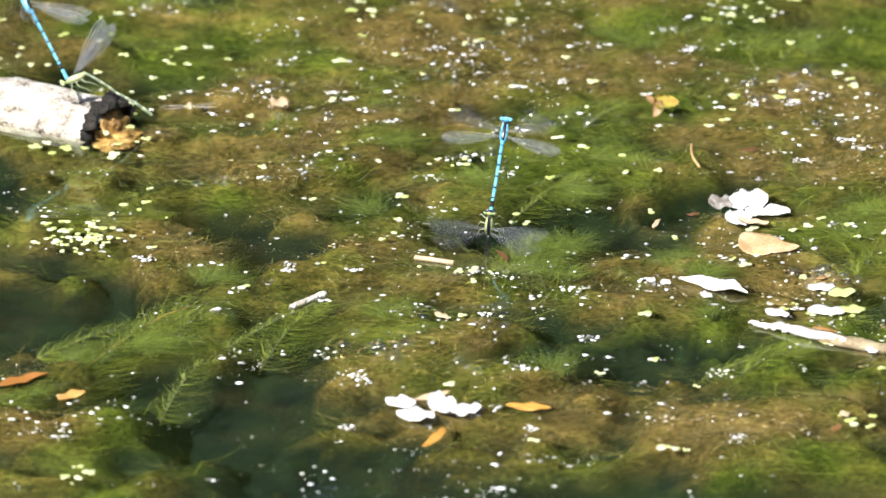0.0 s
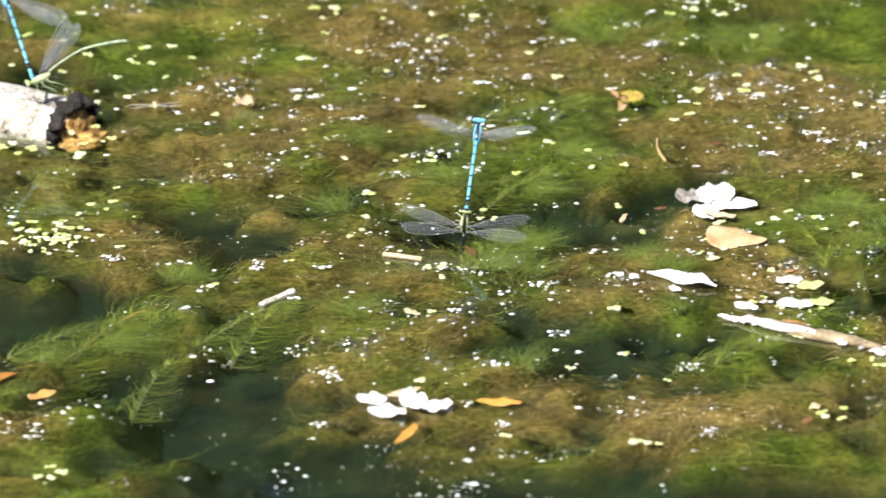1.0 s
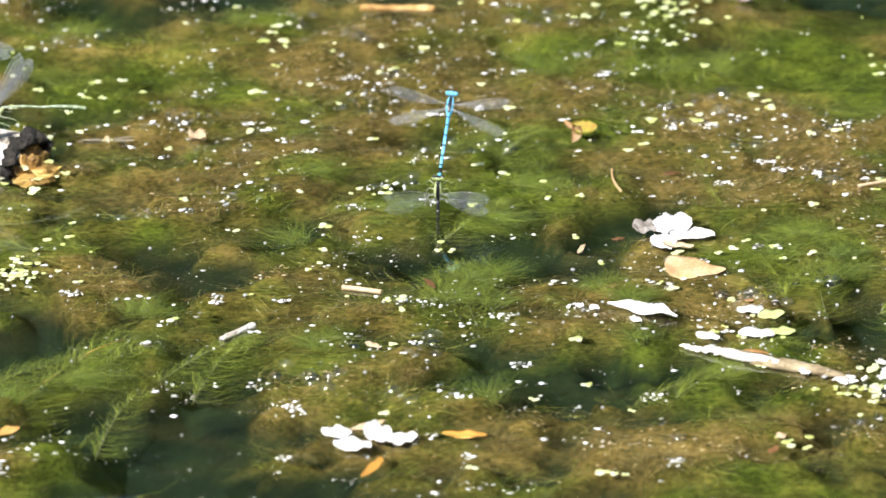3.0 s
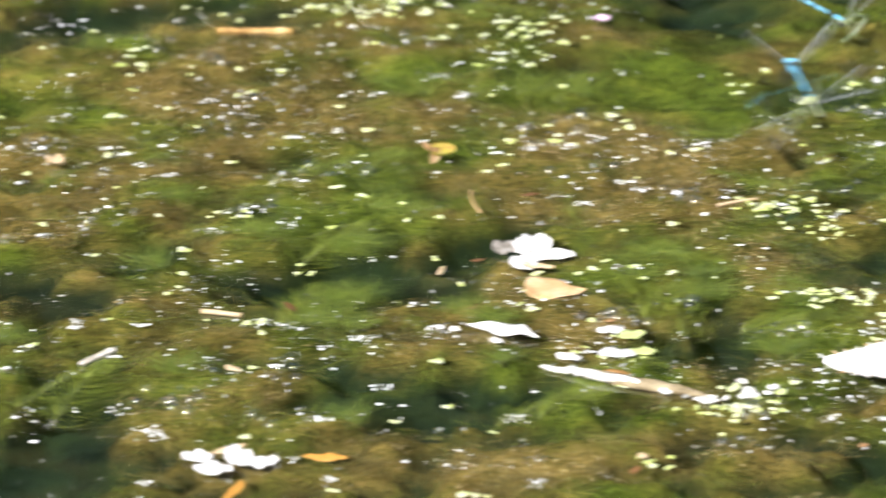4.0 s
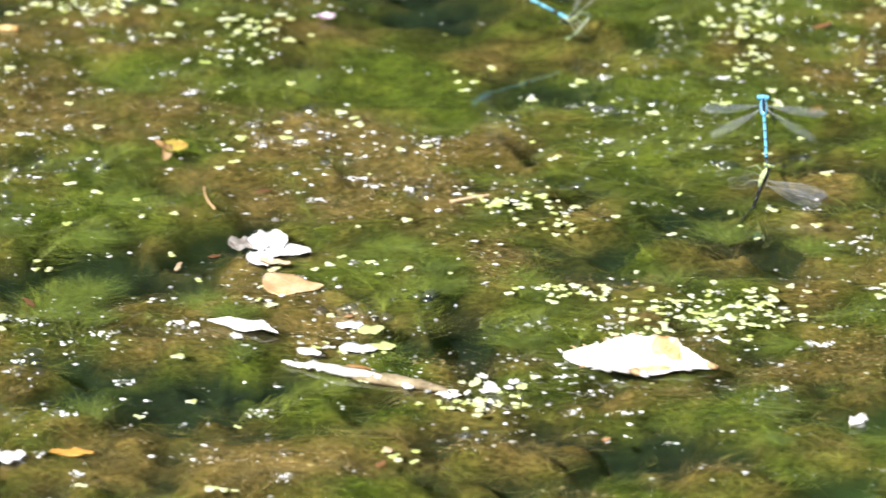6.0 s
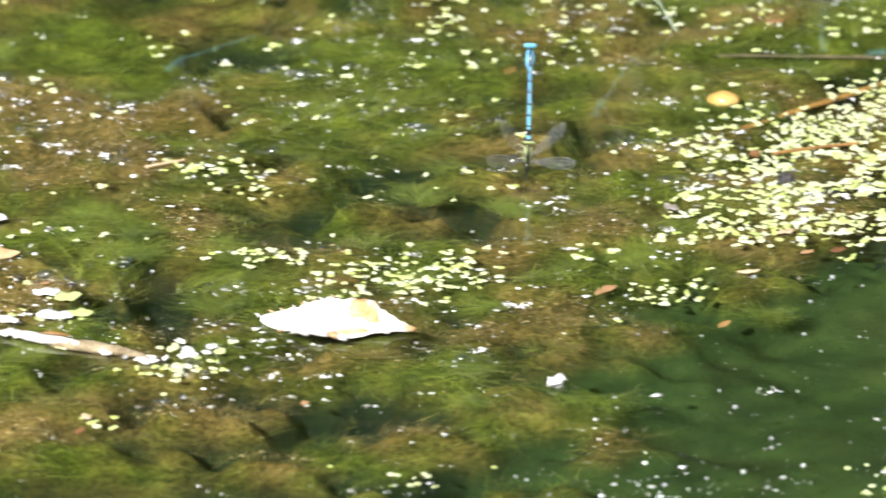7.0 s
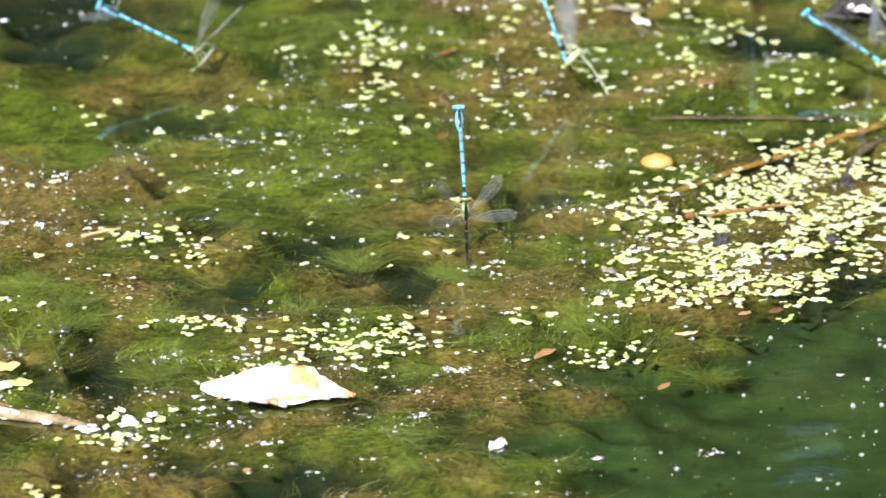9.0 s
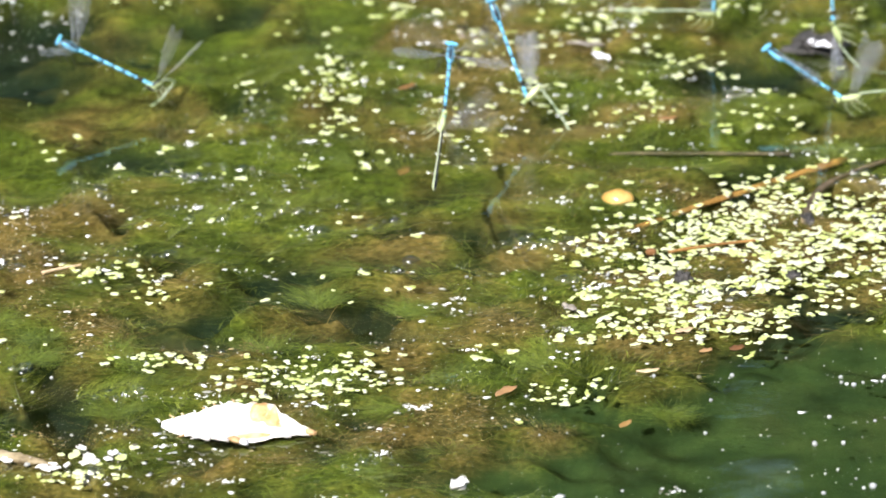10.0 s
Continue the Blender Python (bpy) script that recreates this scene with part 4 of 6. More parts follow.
def build_curled_leaf():
    """The large dry leaf: a shallow dish that narrows to a pointed tip, spines along its far rim."""
    a, b = (155, -54), (197, -66)
    ln, m = lying(a, b, 0.0)
    dish = thing("curled_leaf", "large bleached curled leaf with spiny rim and tan tip", "leaf", at=m)
    g = np.random.default_rng(3)
    def rim(u, far):
        """Half width along the leaf: blunt at the base, widest past the middle on the far side, drawn out to the tip."""
        if far:
            w = 10.4 * max(0.02, math.sin(math.pi * min(1.0, u / 0.58) * 0.5)) ** 0.68 if u < 0.58 else 10.6 * (0.04 + 0.96 * (0.5 + 0.5 * math.cos(math.pi * (u - 0.58) / 0.42)) ** 0.9)
        else:
            w = 10.6 * max(0.02, math.sin(math.pi * min(1.0, u / 0.42) * 0.5)) ** 0.72 if u < 0.42 else 10.6 * (0.05 + 0.95 * max(0.0, math.cos(math.pi * 0.5 * (u - 0.42) / 0.58)) ** 1.2)
        return w * (1 + 0.05 * math.sin(u * 21 + (0 if far else 2)) + 0.05 * math.sin(u * 47 + 1) + 0.04 * math.sin(u * 83))
    def place(u, v):
        w = rim(u, v > 0)
        ridge = math.exp(-((u - 0.60) / 0.16) ** 2)
        lift = 0.5 + ((3.6 + 1.8 * ridge) if v > 0 else 1.0) * abs(v) ** 2.0 * (0.15 + 0.85 * w / 12.0) + 0.9 * (0.5 - u) ** 2 * 2 + 0.45 * math.sin(u * 13 + v * 3) * abs(v)
        return Vector(((u - 0.5) * ln, v * w + 1.5 * math.sin(u * 3) - 0.6 * ridge * v * v, lift)) * MM
    def stain(u, v):
        spots = ((0.60, 0.75, 0.09, 0.50), (0.70, 0.60, 0.09, 0.45), (0.62, -0.50, 0.15, 0.30), (0.97, 0.0, 0.07, 1.5), (0.80, -0.2, 0.06, 0.3))
        return 0.95 * max(math.exp(-((u - a) / c) ** 2 - ((v - b) / d) ** 2) for a, b, c, d in spots)
    nu, nv = 46, 14
    bm = bmesh.new()
    top, low = [], []
    for i in range(nu + 1):
        r0, r1 = [], []
        for q in range(nv + 1):
            p = place(i / nu, q / nv * 2 - 1) + Vector((0, 0, g.normal(0, 0.07) * MM))
            r0.append(bm.verts.new(p))
            r1.append(bm.verts.new(p - Vector((0, 0, 0.3 * MM))))
        top.append(r0)
        low.append(r1)
    for i in range(nu):
        for q in range(nv):
            bm.faces.new((top[i][q], top[i + 1][q], top[i + 1][q + 1], top[i][q + 1]))
            bm.faces.new((low[i][q], low[i][q + 1], low[i + 1][q + 1], low[i + 1][q]))
        bm.faces.new((top[i][0], low[i][0], low[i + 1][0], top[i + 1][0]))
        bm.faces.new((top[i][nv], top[i + 1][nv], low[i + 1][nv], low[i][nv]))
    for i in (0, nu):
        for q in range(nv):
            bm.faces.new((top[i][q], top[i][q + 1], low[i][q + 1], low[i][q]))
    bmesh.ops.recalc_face_normals(bm, faces=bm.faces)
    bm.verts.index_update()
    blade = part("blade", bm, LEAFSKIN, dish)
    at = blade.data.attributes.new("stain", "FLOAT", "POINT")
    at.data.foreach_set("value", [stain(i / nu, q / nv * 2 - 1) for i in range(nu + 1) for q in range(nv + 1) for layer in range(2)])
    for k in range(15):
        u = 0.02 + 0.62 * k / 14 + g.normal(0, 0.02) if k < 10 else 0.08 + 0.34 * (k - 10) / 4
        p = place(u, 1.0 if k < 10 else -1.0)
        bm = bmesh.new()
        way = Vector((-1.1 + g.normal(0, 0.5), 1.0 if k < 10 else -1.0, 0.8 if k < 10 else -0.2)) * (g.uniform(0.3, 0.9) * MM)
        tube(bm, [p - way * 0.2, p + way * 0.6, p + way * 1.0 + Vector((-0.5 * MM, 0, 0))], [0.45 * MM, 0.26 * MM, 0.06 * MM], 5)
        part("spine", bm, LEAFTAN if k % 2 else PALE, dish)
    # rolled scraps of blade at the front, and a fold towards the tip
    for k, (u, v, l2, mt) in enumerate(((0.40, -0.97, 6.0, PALE), (0.78, -0.7, 6.0, PALE), (0.88, 0.1, 7.5, PALE), (0.95, 0.0, 4.0, LEAFTAN), (0.30, -1.05, 4.5, PALE), (0.50, -1.08, 4.0, LEAFTAN), (0.56, -1.02, 3.0, PALE))):
        c = place(u, v)
        bm = bmesh.new()
        tube(bm, [c + Vector((l2 * (q / 5 - 0.5), 0.6 * math.sin(q * 1.1), 0.5 - 0.25 * (q / 5 - 0.5) ** 2 * 8)) * MM for q in range(6)],
             [(0.4 + 1.05 * math.sin(math.pi * (q + 0.5) / 6)) * MM for q in range(6)], 8, squash=0.55)
        for vert in bm.verts:
            vert.co += Vector(g.normal(0, 0.12, 3)) * MM
        part("fold", bm, mt, dish)


def build_bleached_stick():
    """A split stick: tan wood behind, white bark in front, flakes along it."""
    a, b = (77, -52), (123, -78)
    ln, m = lying(a, b, 0.3)
    st = thing("bleached_stick", "bleached split stick with white flaking bark", "stick", at=m)
    g = np.random.default_rng(8)
    for name, mt, x0, x1, dy, rad, zz in (("wood", GREYWOOD, -0.36, 0.47, 0.3, 2.6, 0.3), ("bark", PALE, -0.37, 0.12, -0.9, 2.0, 1.0), ("bark", PALE, -0.51, -0.35, -0.7, 1.1, 0.4)):
        bm = bmesh.new()
        n = 30
        tube(bm, [Vector((ln * (x0 + (x1 - x0) * q / n), dy + 0.45 * math.sin(q * 0.35) + g.normal(0, 0.08), zz + g.normal(0, 0.06))) * MM for q in range(n + 1)],
             [rad * MM * max(0.12, math.sin(math.pi * min(1.0, (q + 0.4) / n * 1.0)) ** 0.42) * (1 + 0.07 * math.sin(q * 0.8) + g.normal(0, 0.04)) for q in range(n + 1)], 12, squash=0.62)
        for v in bm.verts:
            v.co += Vector(g.normal(0, 0.07, 3)) * MM
        part(name, bm, mt, st)
    # torn brown stub
    bm = bmesh.new()
    tube(bm, [Vector((-8 + 1.6 * q, 2.0 + 0.5 * q - 0.14 * q * q, 1.0 + 0.25 * q)) * MM for q in range(6)], [r * MM for r in (0.9, 0.8, 0.7, 0.6, 0.4, 0.15)], 7)
    part("stub", bm, TWIG, st, "torn orange-brown stub")
    for k in range(30):
        x = ln * (-0.5 + 0.45 * g.random()) if k < 13 else ln * (0.20 + 0.36 * g.random())
        bm = bmesh.new()
        l2 = g.uniform(1.2, 3.2)
        tube(bm, [Vector((x + l2 * (q / 4 - 0.5), (-1.6 if k % 3 else 1.4) + g.normal(0, 0.3) + (0.0 if k < 13 else -2.2 + 0.11 * (k - 13)) + 0.2 * q, 0.5 + g.normal(0, 0.25))) * MM for q in range(5)],
             [g.uniform(0.4, 1.1) * MM * (0.4 if q in (0, 4) else 1) for q in range(5)], 6, squash=0.6)
        part("flake", bm, PALE if k % 4 else SPECK, st)


def froth(at, wide, deep, seed):
    """A small drift of white foam: many flattened bubbles that cling together, and also stand in for clustered glints.
    """
    g = np.random.default_rng(seed)
    bm = bmesh.new()
    for k in range(24):
        a, q = g.uniform(0, math.tau), g.random() ** 0.8 * 1.25
        r = 0.12 + 0.5 * g.random() ** 2
        ball = bmesh.ops.create_icosphere(bm, subdivisions=1, radius=1)["verts"]
        for v in ball:
            v.co = v.co * g.uniform(0.7, 1.2)
            v.co = Vector((q * wide * math.cos(a) + v.co.x * r * 1.25, q * deep * math.sin(a) + v.co.y * r, 0.1 + v.co.z * r * 0.55 + g.normal(0, 0.02))) * MM
    ob = part("foam_patch", bm, SPECK)
    ob.location = (at[0] * MM, at[1] * MM, 0.0)
    tagged(ob, "small patch of white froth and painted glints on the water", "foam", "foam patches")


def lobed_leaf(x, y):
    """A small yellowing leaf: one broad blade, with two narrow brown lobes curling from its base."""
    thing = new("yellow_leaf")
    thing.location = (x * MM, y * MM, 2.6 * MM)
    thing.rotation_euler = (0.34, 0.0, 0.0)
    tagged(thing, "small yellowing leaf with brown lobes, afloat", "leaf")
    g = np.random.default_rng(41)
    for name, mt, ang, ln, wd, blunt in (("blade", YELLOW, 10, 7.4, 7.0, 0.6), ("lobe", LEAFTAN, 128, 6.6, 2.9, 0.6), ("lobe", LEAFTAN, 258, 7.4, 3.2, 0.6)):
        c, q = math.cos(math.radians(ang)), math.sin(math.radians(ang))
        bm = bmesh.new()
        rows = []
        for i in range(13):
            u = i / 12
            w = 0.5 * wd * (math.sin(math.pi * (0.12 + 0.88 * u) ** 0.9) ** blunt if i < 12 else 0.03) * (1 + g.normal(0, 0.06))
            row = []
            for v in (-1, -0.5, 0, 0.5, 1):
                a, b = -1.0 + u * ln, v * w + 0.5 * math.sin(3 * u)
                row.append(bm.verts.new(Vector((a * c - b * q, a * q + b * c, 0.5 + 0.05 * ln * (2 * u - 1) ** 2 + 0.7 * abs(v) * (1 - u) + g.normal(0, 0.05))) * MM))
            rows.append(row)
        for r0, r1 in zip(rows, rows[1:]):
            for p in range(4):
                bm.faces.new((r0[p], r1[p], r1[p + 1], r0[p + 1]))
        bmesh.ops.solidify(bm, geom=bm.faces[:], thickness=0.25 * MM)
        part(name, bm, mt, thing, "" if name == "blade" else "narrow tan lobe")


def build_floating():
    # pale petals near the open water
    for a, b, w, s in (((-23, -112), (-16, -110), 8, 1), ((-20, -120), (-11, -118), 8, 2), ((-12, -112), (-5, -111), 14, 3), ((-6, -115), (2, -114), 7, 4)):
        ln, m = lying(a, b, 0.8)
        leaf("fallen_petal", "white fallen petal floating on the pond", "petal", PALE, ln * 1.1, w, m, s, 0.04, 0.03, tip=0.3, blunt=0.45, crumple=0.4, group="fallen petals")
    ln, m = lying((-16, -107), (-6, -104), 0.5)
    leaf("leaf_scrap", "brown scrap of leaf among white petals", "leaf", TAN, ln, 3, m, 11, 0.1, 0.1, group="leaf scraps")
    for a, b, w, s, mt in (((73, 37), (84, 38), 14, 5, PALE), ((72, 23), (79, 25), 10, 6, PALE), ((78, 28), (90, 31), 8, 7, PALE), ((67, 37), (74, 36), 9, 8, GREYLEAF)):
        ln, m = lying(a, b, 0.8)
        leaf("leaf_scrap", "bleached white leaf scrap on dark water", "leaf", mt, ln * 1.05, w, m, s, 0.03, 0.02, 0.22, tip=0.3, blunt=0.36, crumple=0.55, wavy=0.8, group="leaf scraps")
    ln, m = lying((75, 22), (84, 20), 1.2)
    leaf("bud_scale", "narrow tan bud scale", "bud scale", TAN, ln, 3, m, 15, 0.1, 0.2)
    ln, m = lying((75, 7), (92, 5), 0.6, 8)
    leaf("dead_leaf", "tan dead leaf floating beside white scraps", "leaf", LEAFTAN, ln * 1.03, 11, m, 9, 0.05, 0.03, 0.04, tip=0.1, skew=-0.5, blunt=0.6, crumple=0.25, wavy=0.25)
    ln, m = lying((57, -22.5), (76.5, -32), 0.6)
    leaf("leaf_scrap", "white sliver of bleached leaf drawn out to a point", "leaf", PALE, ln, 8.0, m, 13, 0.0, 0.03, 0.18, tip=0.6, blunt=1.15, crumple=0.9, wavy=0.7, group="leaf scraps")
    for a, b, w, q in (((48.4, -20.6), (50.9, -21.2), 2.6, 120), ((52.3, -21.8), (55.2, -23.2), 2.9, 121), ((63.5, -32.6), (66.3, -31.6), 4.2, 122), ((45.8, -21.5), (47.0, -21.4), 1.4, 123)):
        ln, m = lying(a, b, 0.3)
        leaf("leaf_scrap", "tiny white leaf flake beside the pointed sliver", "leaf", PALE, ln, w, m, q, 0.05, 0.06, 0.3, tip=0.3, blunt=0.5, crumple=0.9, wavy=1.3, group="leaf scraps", nu=10, nv=4)
    for a, b, w, s in (((94, -25), (101, -27), 5, 61), ((99, -31), (107, -30), 5.5, 62), ((93, -43), (103, -46), 6, 63), ((102, -44), (109, -42), 5, 64), ((81, -44), (88, -46), 4.5, 65)):
        ln, m = lying(a, b, 0.5)
        leaf("leaf_scrap", "pale yellow-green leaf scrap beside the bleached stick", "leaf", PALE if s % 2 else DUCK, ln, w, m, s, 0.03, 0.03, 0.12, tip=0.3, blunt=0.42, crumple=0.5, wavy=0.8, group="leaf scraps", nu=14, nv=5)
    g = np.random.default_rng(77)
    for k in range(15):
        x, y = 131 + g.normal(0, 5.5), -74 + g.normal(0, 4)
        ln, m = lying((x, y), (x + g.uniform(1.8, 3.6), y + g.normal(0, 1.5)), 0.3 + 0.05 * k)
        leaf("leaf_scrap", "white flake of bark adrift past the bleached stick", "leaf", PALE if k % 3 else DUCK, ln, g.uniform(1.5, 3.5), m, 80 + k, 0.05, 0.06, 0.15, tip=0.3, blunt=0.45, crumple=0.9, wavy=1.0, group="leaf scraps", nu=10, nv=4)
    build_curled_leaf()
    # sticks
    build_bleached_stick()
    stick("orange_twig", "long orange-brown twig lying through duckweed", TWIG, (299, 76), (386, 135), 1.3, 1.7, -4.6, 0.01, 6, "twig")
    stick("thin_twig", "thin orange twig lying on duckweed", TWIG, (318, 59), (345, 65), 0.55, 0.5, 0.7, 0.03, 7, "twig")
    stick("dark_twig", "dark sunken twig in green weed", BRANCH, (310, 154), (371, 146), 0.9, 1.2, -9.5, 0.01, 8, "twig")
    stick("dark_twig", "dark curved twig at the duckweed mat", BRANCH, (363, 80), (399, 130), 1.8, 1.1, -1.2, 0.13, 9, "twig")
    stick("flat_stick", "flat brown stick lying in far weed", HEART, (-9, 225), (14, 223), 1.3, 1.2, 0.2, 0.0, 10)
    stick("broken_twig", "short pale broken twig on weed", BARK, (-51, -42), (-42, -32), 0.9, 1.1, 0.4, 0.02, 11, "twig")
    stick("broken_twig", "short pinkish broken twig on weed", TAN, (-17, -5), (-6, -9), 0.8, 0.8, 0.5, 0.02, 12, "twig")
    stick("broken_twig", "thin tan twig on green weed", TAN, (134, 67), (146, 72), 0.6, 0.4, 0.5, 0.02, 13, "twig")
    stick("reed_piece", "thin yellow stalk standing in weed", LEAFTAN, (65, 67), (63, 85), 0.4, 0.3, 0.1, 0.05, 14, "stalk")
    # amber fruit afloat
    lump("floating_fruit", "smooth amber fruit floating by duckweed", "fruit", BERRY, (311, 107), (4.9, 4.2, 2.8), 1, -0.5, 0.06)
    lump("dark_clump", "dark clump of debris among duckweed", "debris", DARKBIT, (319, 39), (2.4, 2.6, 2.4), 2, 0.0, 0.5)
    lump("dark_clump", "dark wet debris at the weed's edge", "debris", DARKBIT, (364, 82), (2.0, 3.6, 1.8), 3, -0.6, 0.5)
    lump("dark_clump", "small dark debris on the duckweed", "debris", DARKBIT, (351, 37), (2.2, 1.8, 1.3), 4, 0.0, 0.5)
    lump("mossy_clump", "dark wet lump with white crust", "debris", DARKBIT, (395, 229), (8.6, 5.0, 3.8), 5, 0.3, 0.6)
    lump("floating_seed", "pale round seed on open water", "seed", PALE, (231, -107), (1.9, 1.7, 1.4), 6, 0.3, 0.1)
    lump("floating_seed", "reddish brown seed on duckweed", "seed", RUST, (313, 60), (1.6, 1.4, 1.2), 7, 0.6, 0.1)
    for a, b, w, s in (((317, 241), (328, 235), 2.6, 31), ((323, 229), (328, 223), 3.2, 32), ((391, 225), (398, 222), 5, 33), ((280, 21), (284, 17), 3, 34)):
        ln, m = lying(a, b, 0.9 if s != 33 else 2.4)
        leaf("leaf_scrap", "pale torn leaf scrap on the weed", "leaf", GREYLEAF if s in (31, 34) else SPECK, ln, w, m, s, 0.08, 0.14, group="leaf scraps")
    ln, m = lying((107, 224), (112, 226), 0.7)
    leaf("lilac_petal", "small lilac petal on far weed", "petal", LILAC, ln, 4, m, 77, 0.2, 0.25)
    c = (-85, 113)
    bug = thing("drowned_insect", "small pale winged insect adrift on the water", "insect", at=pose(c[0] * MM, c[1] * MM, 0.6 * MM, 0, 0, 8))
    bm = bmesh.new()
    tube(bm, [Vector((0, -1.6 + 0.8 * q, 0.2)) * MM for q in range(6)], [r * MM for r in (0.3, 0.7, 0.9, 0.8, 0.9, 0.4)], 8)
    part("body", bm, TAN, bug)
    for side in (-1, 1):
        for q in range(2):
            bm = bmesh.new()
            tube(bm, [Vector((side * (0.6 + 2.4 * p), 0.6 - 1.2 * q + 0.3 * p * (1 - 2 * q), 0.35)) * MM for p in range(4)], [r * MM for r in (0.15, 0.5, 0.55, 0.2)], 6, squash=0.12)
            part("wing", bm, GREYLEAF, bug)
    # yellowing leaf and small rusty leaves
    lobed_leaf(53.5, 110.0)
    k = 50
    lots = [((5, 1), (10, -8), 3.0, 0.6), ((-12, -46), (-6, -50), 5, 0.5), ((96, -20), (99, -18), 3, 0.4), ((60, 29), (65, 30), 3, 0.4), ((96, -129), (100, -124), 4, 0.5), ((50, 18), (54, 26), 2.5, 0.3),
            ((250, -46), (259, -37), 6, 0.5), ((283, -66), (287, -58), 4, -6.0), ((322, -20), (327, -15), 6, 0.6)]
    lots += [((292, -31), (301, -30), 4, 0.6), ((333, 171), (341, 171), 4, 0.5), ((248, 135), (254, 142), 6, -1.0), ((160, -115), (162, -112), 4, 0.4), ((99, -115), (102, -119), 5, 0.4), ((77, 79), (83, 82), 3, 0.3),
            ((313, -19), (318, -16), 4, 0.5), ((258, 208), (266, 212), 4, 0.4), ((308, -2), (316, -1), 5, 0.3)]
    for a, b, w, z in lots:
        ln, m = lying(a, b, z)
        k += 1
        leaf("small_leaf", "small rusty orange leaf " + ("just under the water" if z < 0 else "floating among weed"), "leaf", RUST if k % 4 else TAN, ln * 0.75, w * 0.5, m, k, 0.06, 0.08, group="small leaves", nu=10, nv=4)
    for a, b, w, z in (((-130, -100), (-116, -92), 4.2, 0.5), ((-112, -110), (-106, -103), 4.6, 0.5), ((9, -111), (21, -110), 5.0, -1.0), ((-13, -136), (-9, -122), 3.0, -3.5)):
        ln, m = lying(a, b, z)
        k += 1
        leaf("small_leaf", "bright orange leaf " + ("just under the water" if z < 0 else "floating at the weed's edge"), "leaf", ORANGE, ln, w, m, k, 0.05, 0.08, group="small leaves", nu=14, nv=5)
    ln, m = lying((-61, 112), (-56, 115), 0.6)
    leaf("small_leaf", "pink and white leaf scrap among weed", "leaf", TAN, ln, 7, m, 99, 0.2, 0.2, group="small leaves", nu=10, nv=4)
    ln, m = lying((228, -109), (233, -103), 0.5)
    leaf("small_leaf", "white seed scale on the water", "leaf", PALE, ln, 4.5, m, 98, 0.2, 0.2, group="small leaves", nu=10, nv=4)
    # white bits along the mounds
    for k, (a, w, ln) in enumerate((((49, -22), 4, 8), ((-1, -15), 5, 7), ((8, -17), 4, 7), ((-42, -75), 5, 7), ((-33, -88), 4, 6), ((-30, -93), 5, 6), ((-4, 73), 4, 9),
                                    ((-12, 58), 3, 9), ((32, -63), 4, 5), ((68, -88), 4, 6), ((10, 62), 5, 6), ((-34, -127), 3, 3), ((71, -133), 4, 4), ((16, -126), 3, 3),
                                    ((14, -84), 3, 5), ((27, -26), 3, 5), ((168, -94), 4, 7), ((154, -94), 4, 5), ((288, -117), 3, 5))):
        froth(a, ln * 0.62, w * 0.75, 200 + k)
    # more scattered patches, white bits in place of highlights on the wet mounds
    g = np.random.default_rng(88)
    k = 300
    while k < 346:
        x, y = g.uniform(-120, 330), g.uniform(-130, 170)
        here = np.array([x]), np.array([y])
        if pool(*here)[0] > 0.05 or blob_sum(*here, SHALLOW)[0] > 0.2 or depth_mm(*here)[0] < -16 or field(*here, 53, 80)[0] < -0.1:
            continue
        froth((x, y), g.uniform(1.2, 3.8), g.uniform(0.8, 2.2), k)
        k += 1


# ---- duckweed ----
def frond(g, cx, cy, turn, size, z=0.0):
    """One oval duckweed frond as vertices and faces: a thin dome."""
    n, vs, fs = 9, [], []
    for r, h in ((1.0, -0.08), (1.03, 0.03), (0.62, 0.11)):
        for k in range(n):
            a = k * math.tau / n
            x, y = r * size * 0.57 * math.cos(a), r * size * 0.50 * math.sin(a) * (1 + 0.12 * math.cos(a))
            vs.append((cx + x * math.cos(turn) - y * math.sin(turn), cy + x * math.sin(turn) + y * math.cos(turn), z + h + g.normal(0, 0.03)))
    vs.append((cx, cy, z + 0.13))
    for q in range(2):
        fs += [(q * n + k, q * n + (k + 1) % n, (q + 1) * n + (k + 1) % n, (q + 1) * n + k) for k in range(n)]
    fs += [(2 * n + k, 2 * n + (k + 1) % n, 3 * n) for k in range(n)]
    return vs, fs


def plant(g, fronds, size):
    vs, fs, turn = [], [], g.uniform(0, math.tau)
    for k in range(fronds):
        a = turn + k * math.tau / max(2, fronds) + g.normal(0, 0.25)
        d = 0.0 if fronds == 1 else size * 0.42
        v, f = frond(g, d * math.cos(a), d * math.sin(a), a, size * g.uniform(0.55, 1.1), 0.06 * k)
        fs += [tuple(i + len(vs) for i in q) for q in f]
        vs += v
    return vs, fs


# dense rafts first: x, y, half width, half depth (mm), plants
RAFTS = [(316, 12, 25, 19, 240), (340, 45, 33, 26, 290), (322, 72, 26, 15, 130), (358, 88, 20, 22, 160), (380, 67, 18, 32, 180), (-110, 12, 11, 8, 44)]
CLUMPS_A = [(38, 244, 20, 14, 48), (82, 222, 16, 15, 34), (87, 193, 5, 7, 4), (129, -86, 9, 4, 20), (165, 45, 5, 9, 14), (152, 67, 11, 8, 18), (164, -5, 13, 5, 26),
            (200, -24, 20, 14, 95), (216, 215, 5, 5, 5), (-6, 159, 25, 38, 9), (272, -42, 10, 7, 26), (304, 36, 5, 27, 8), (237, 211, 9, 17, 24), (271, 154, 8, 10, 7)]
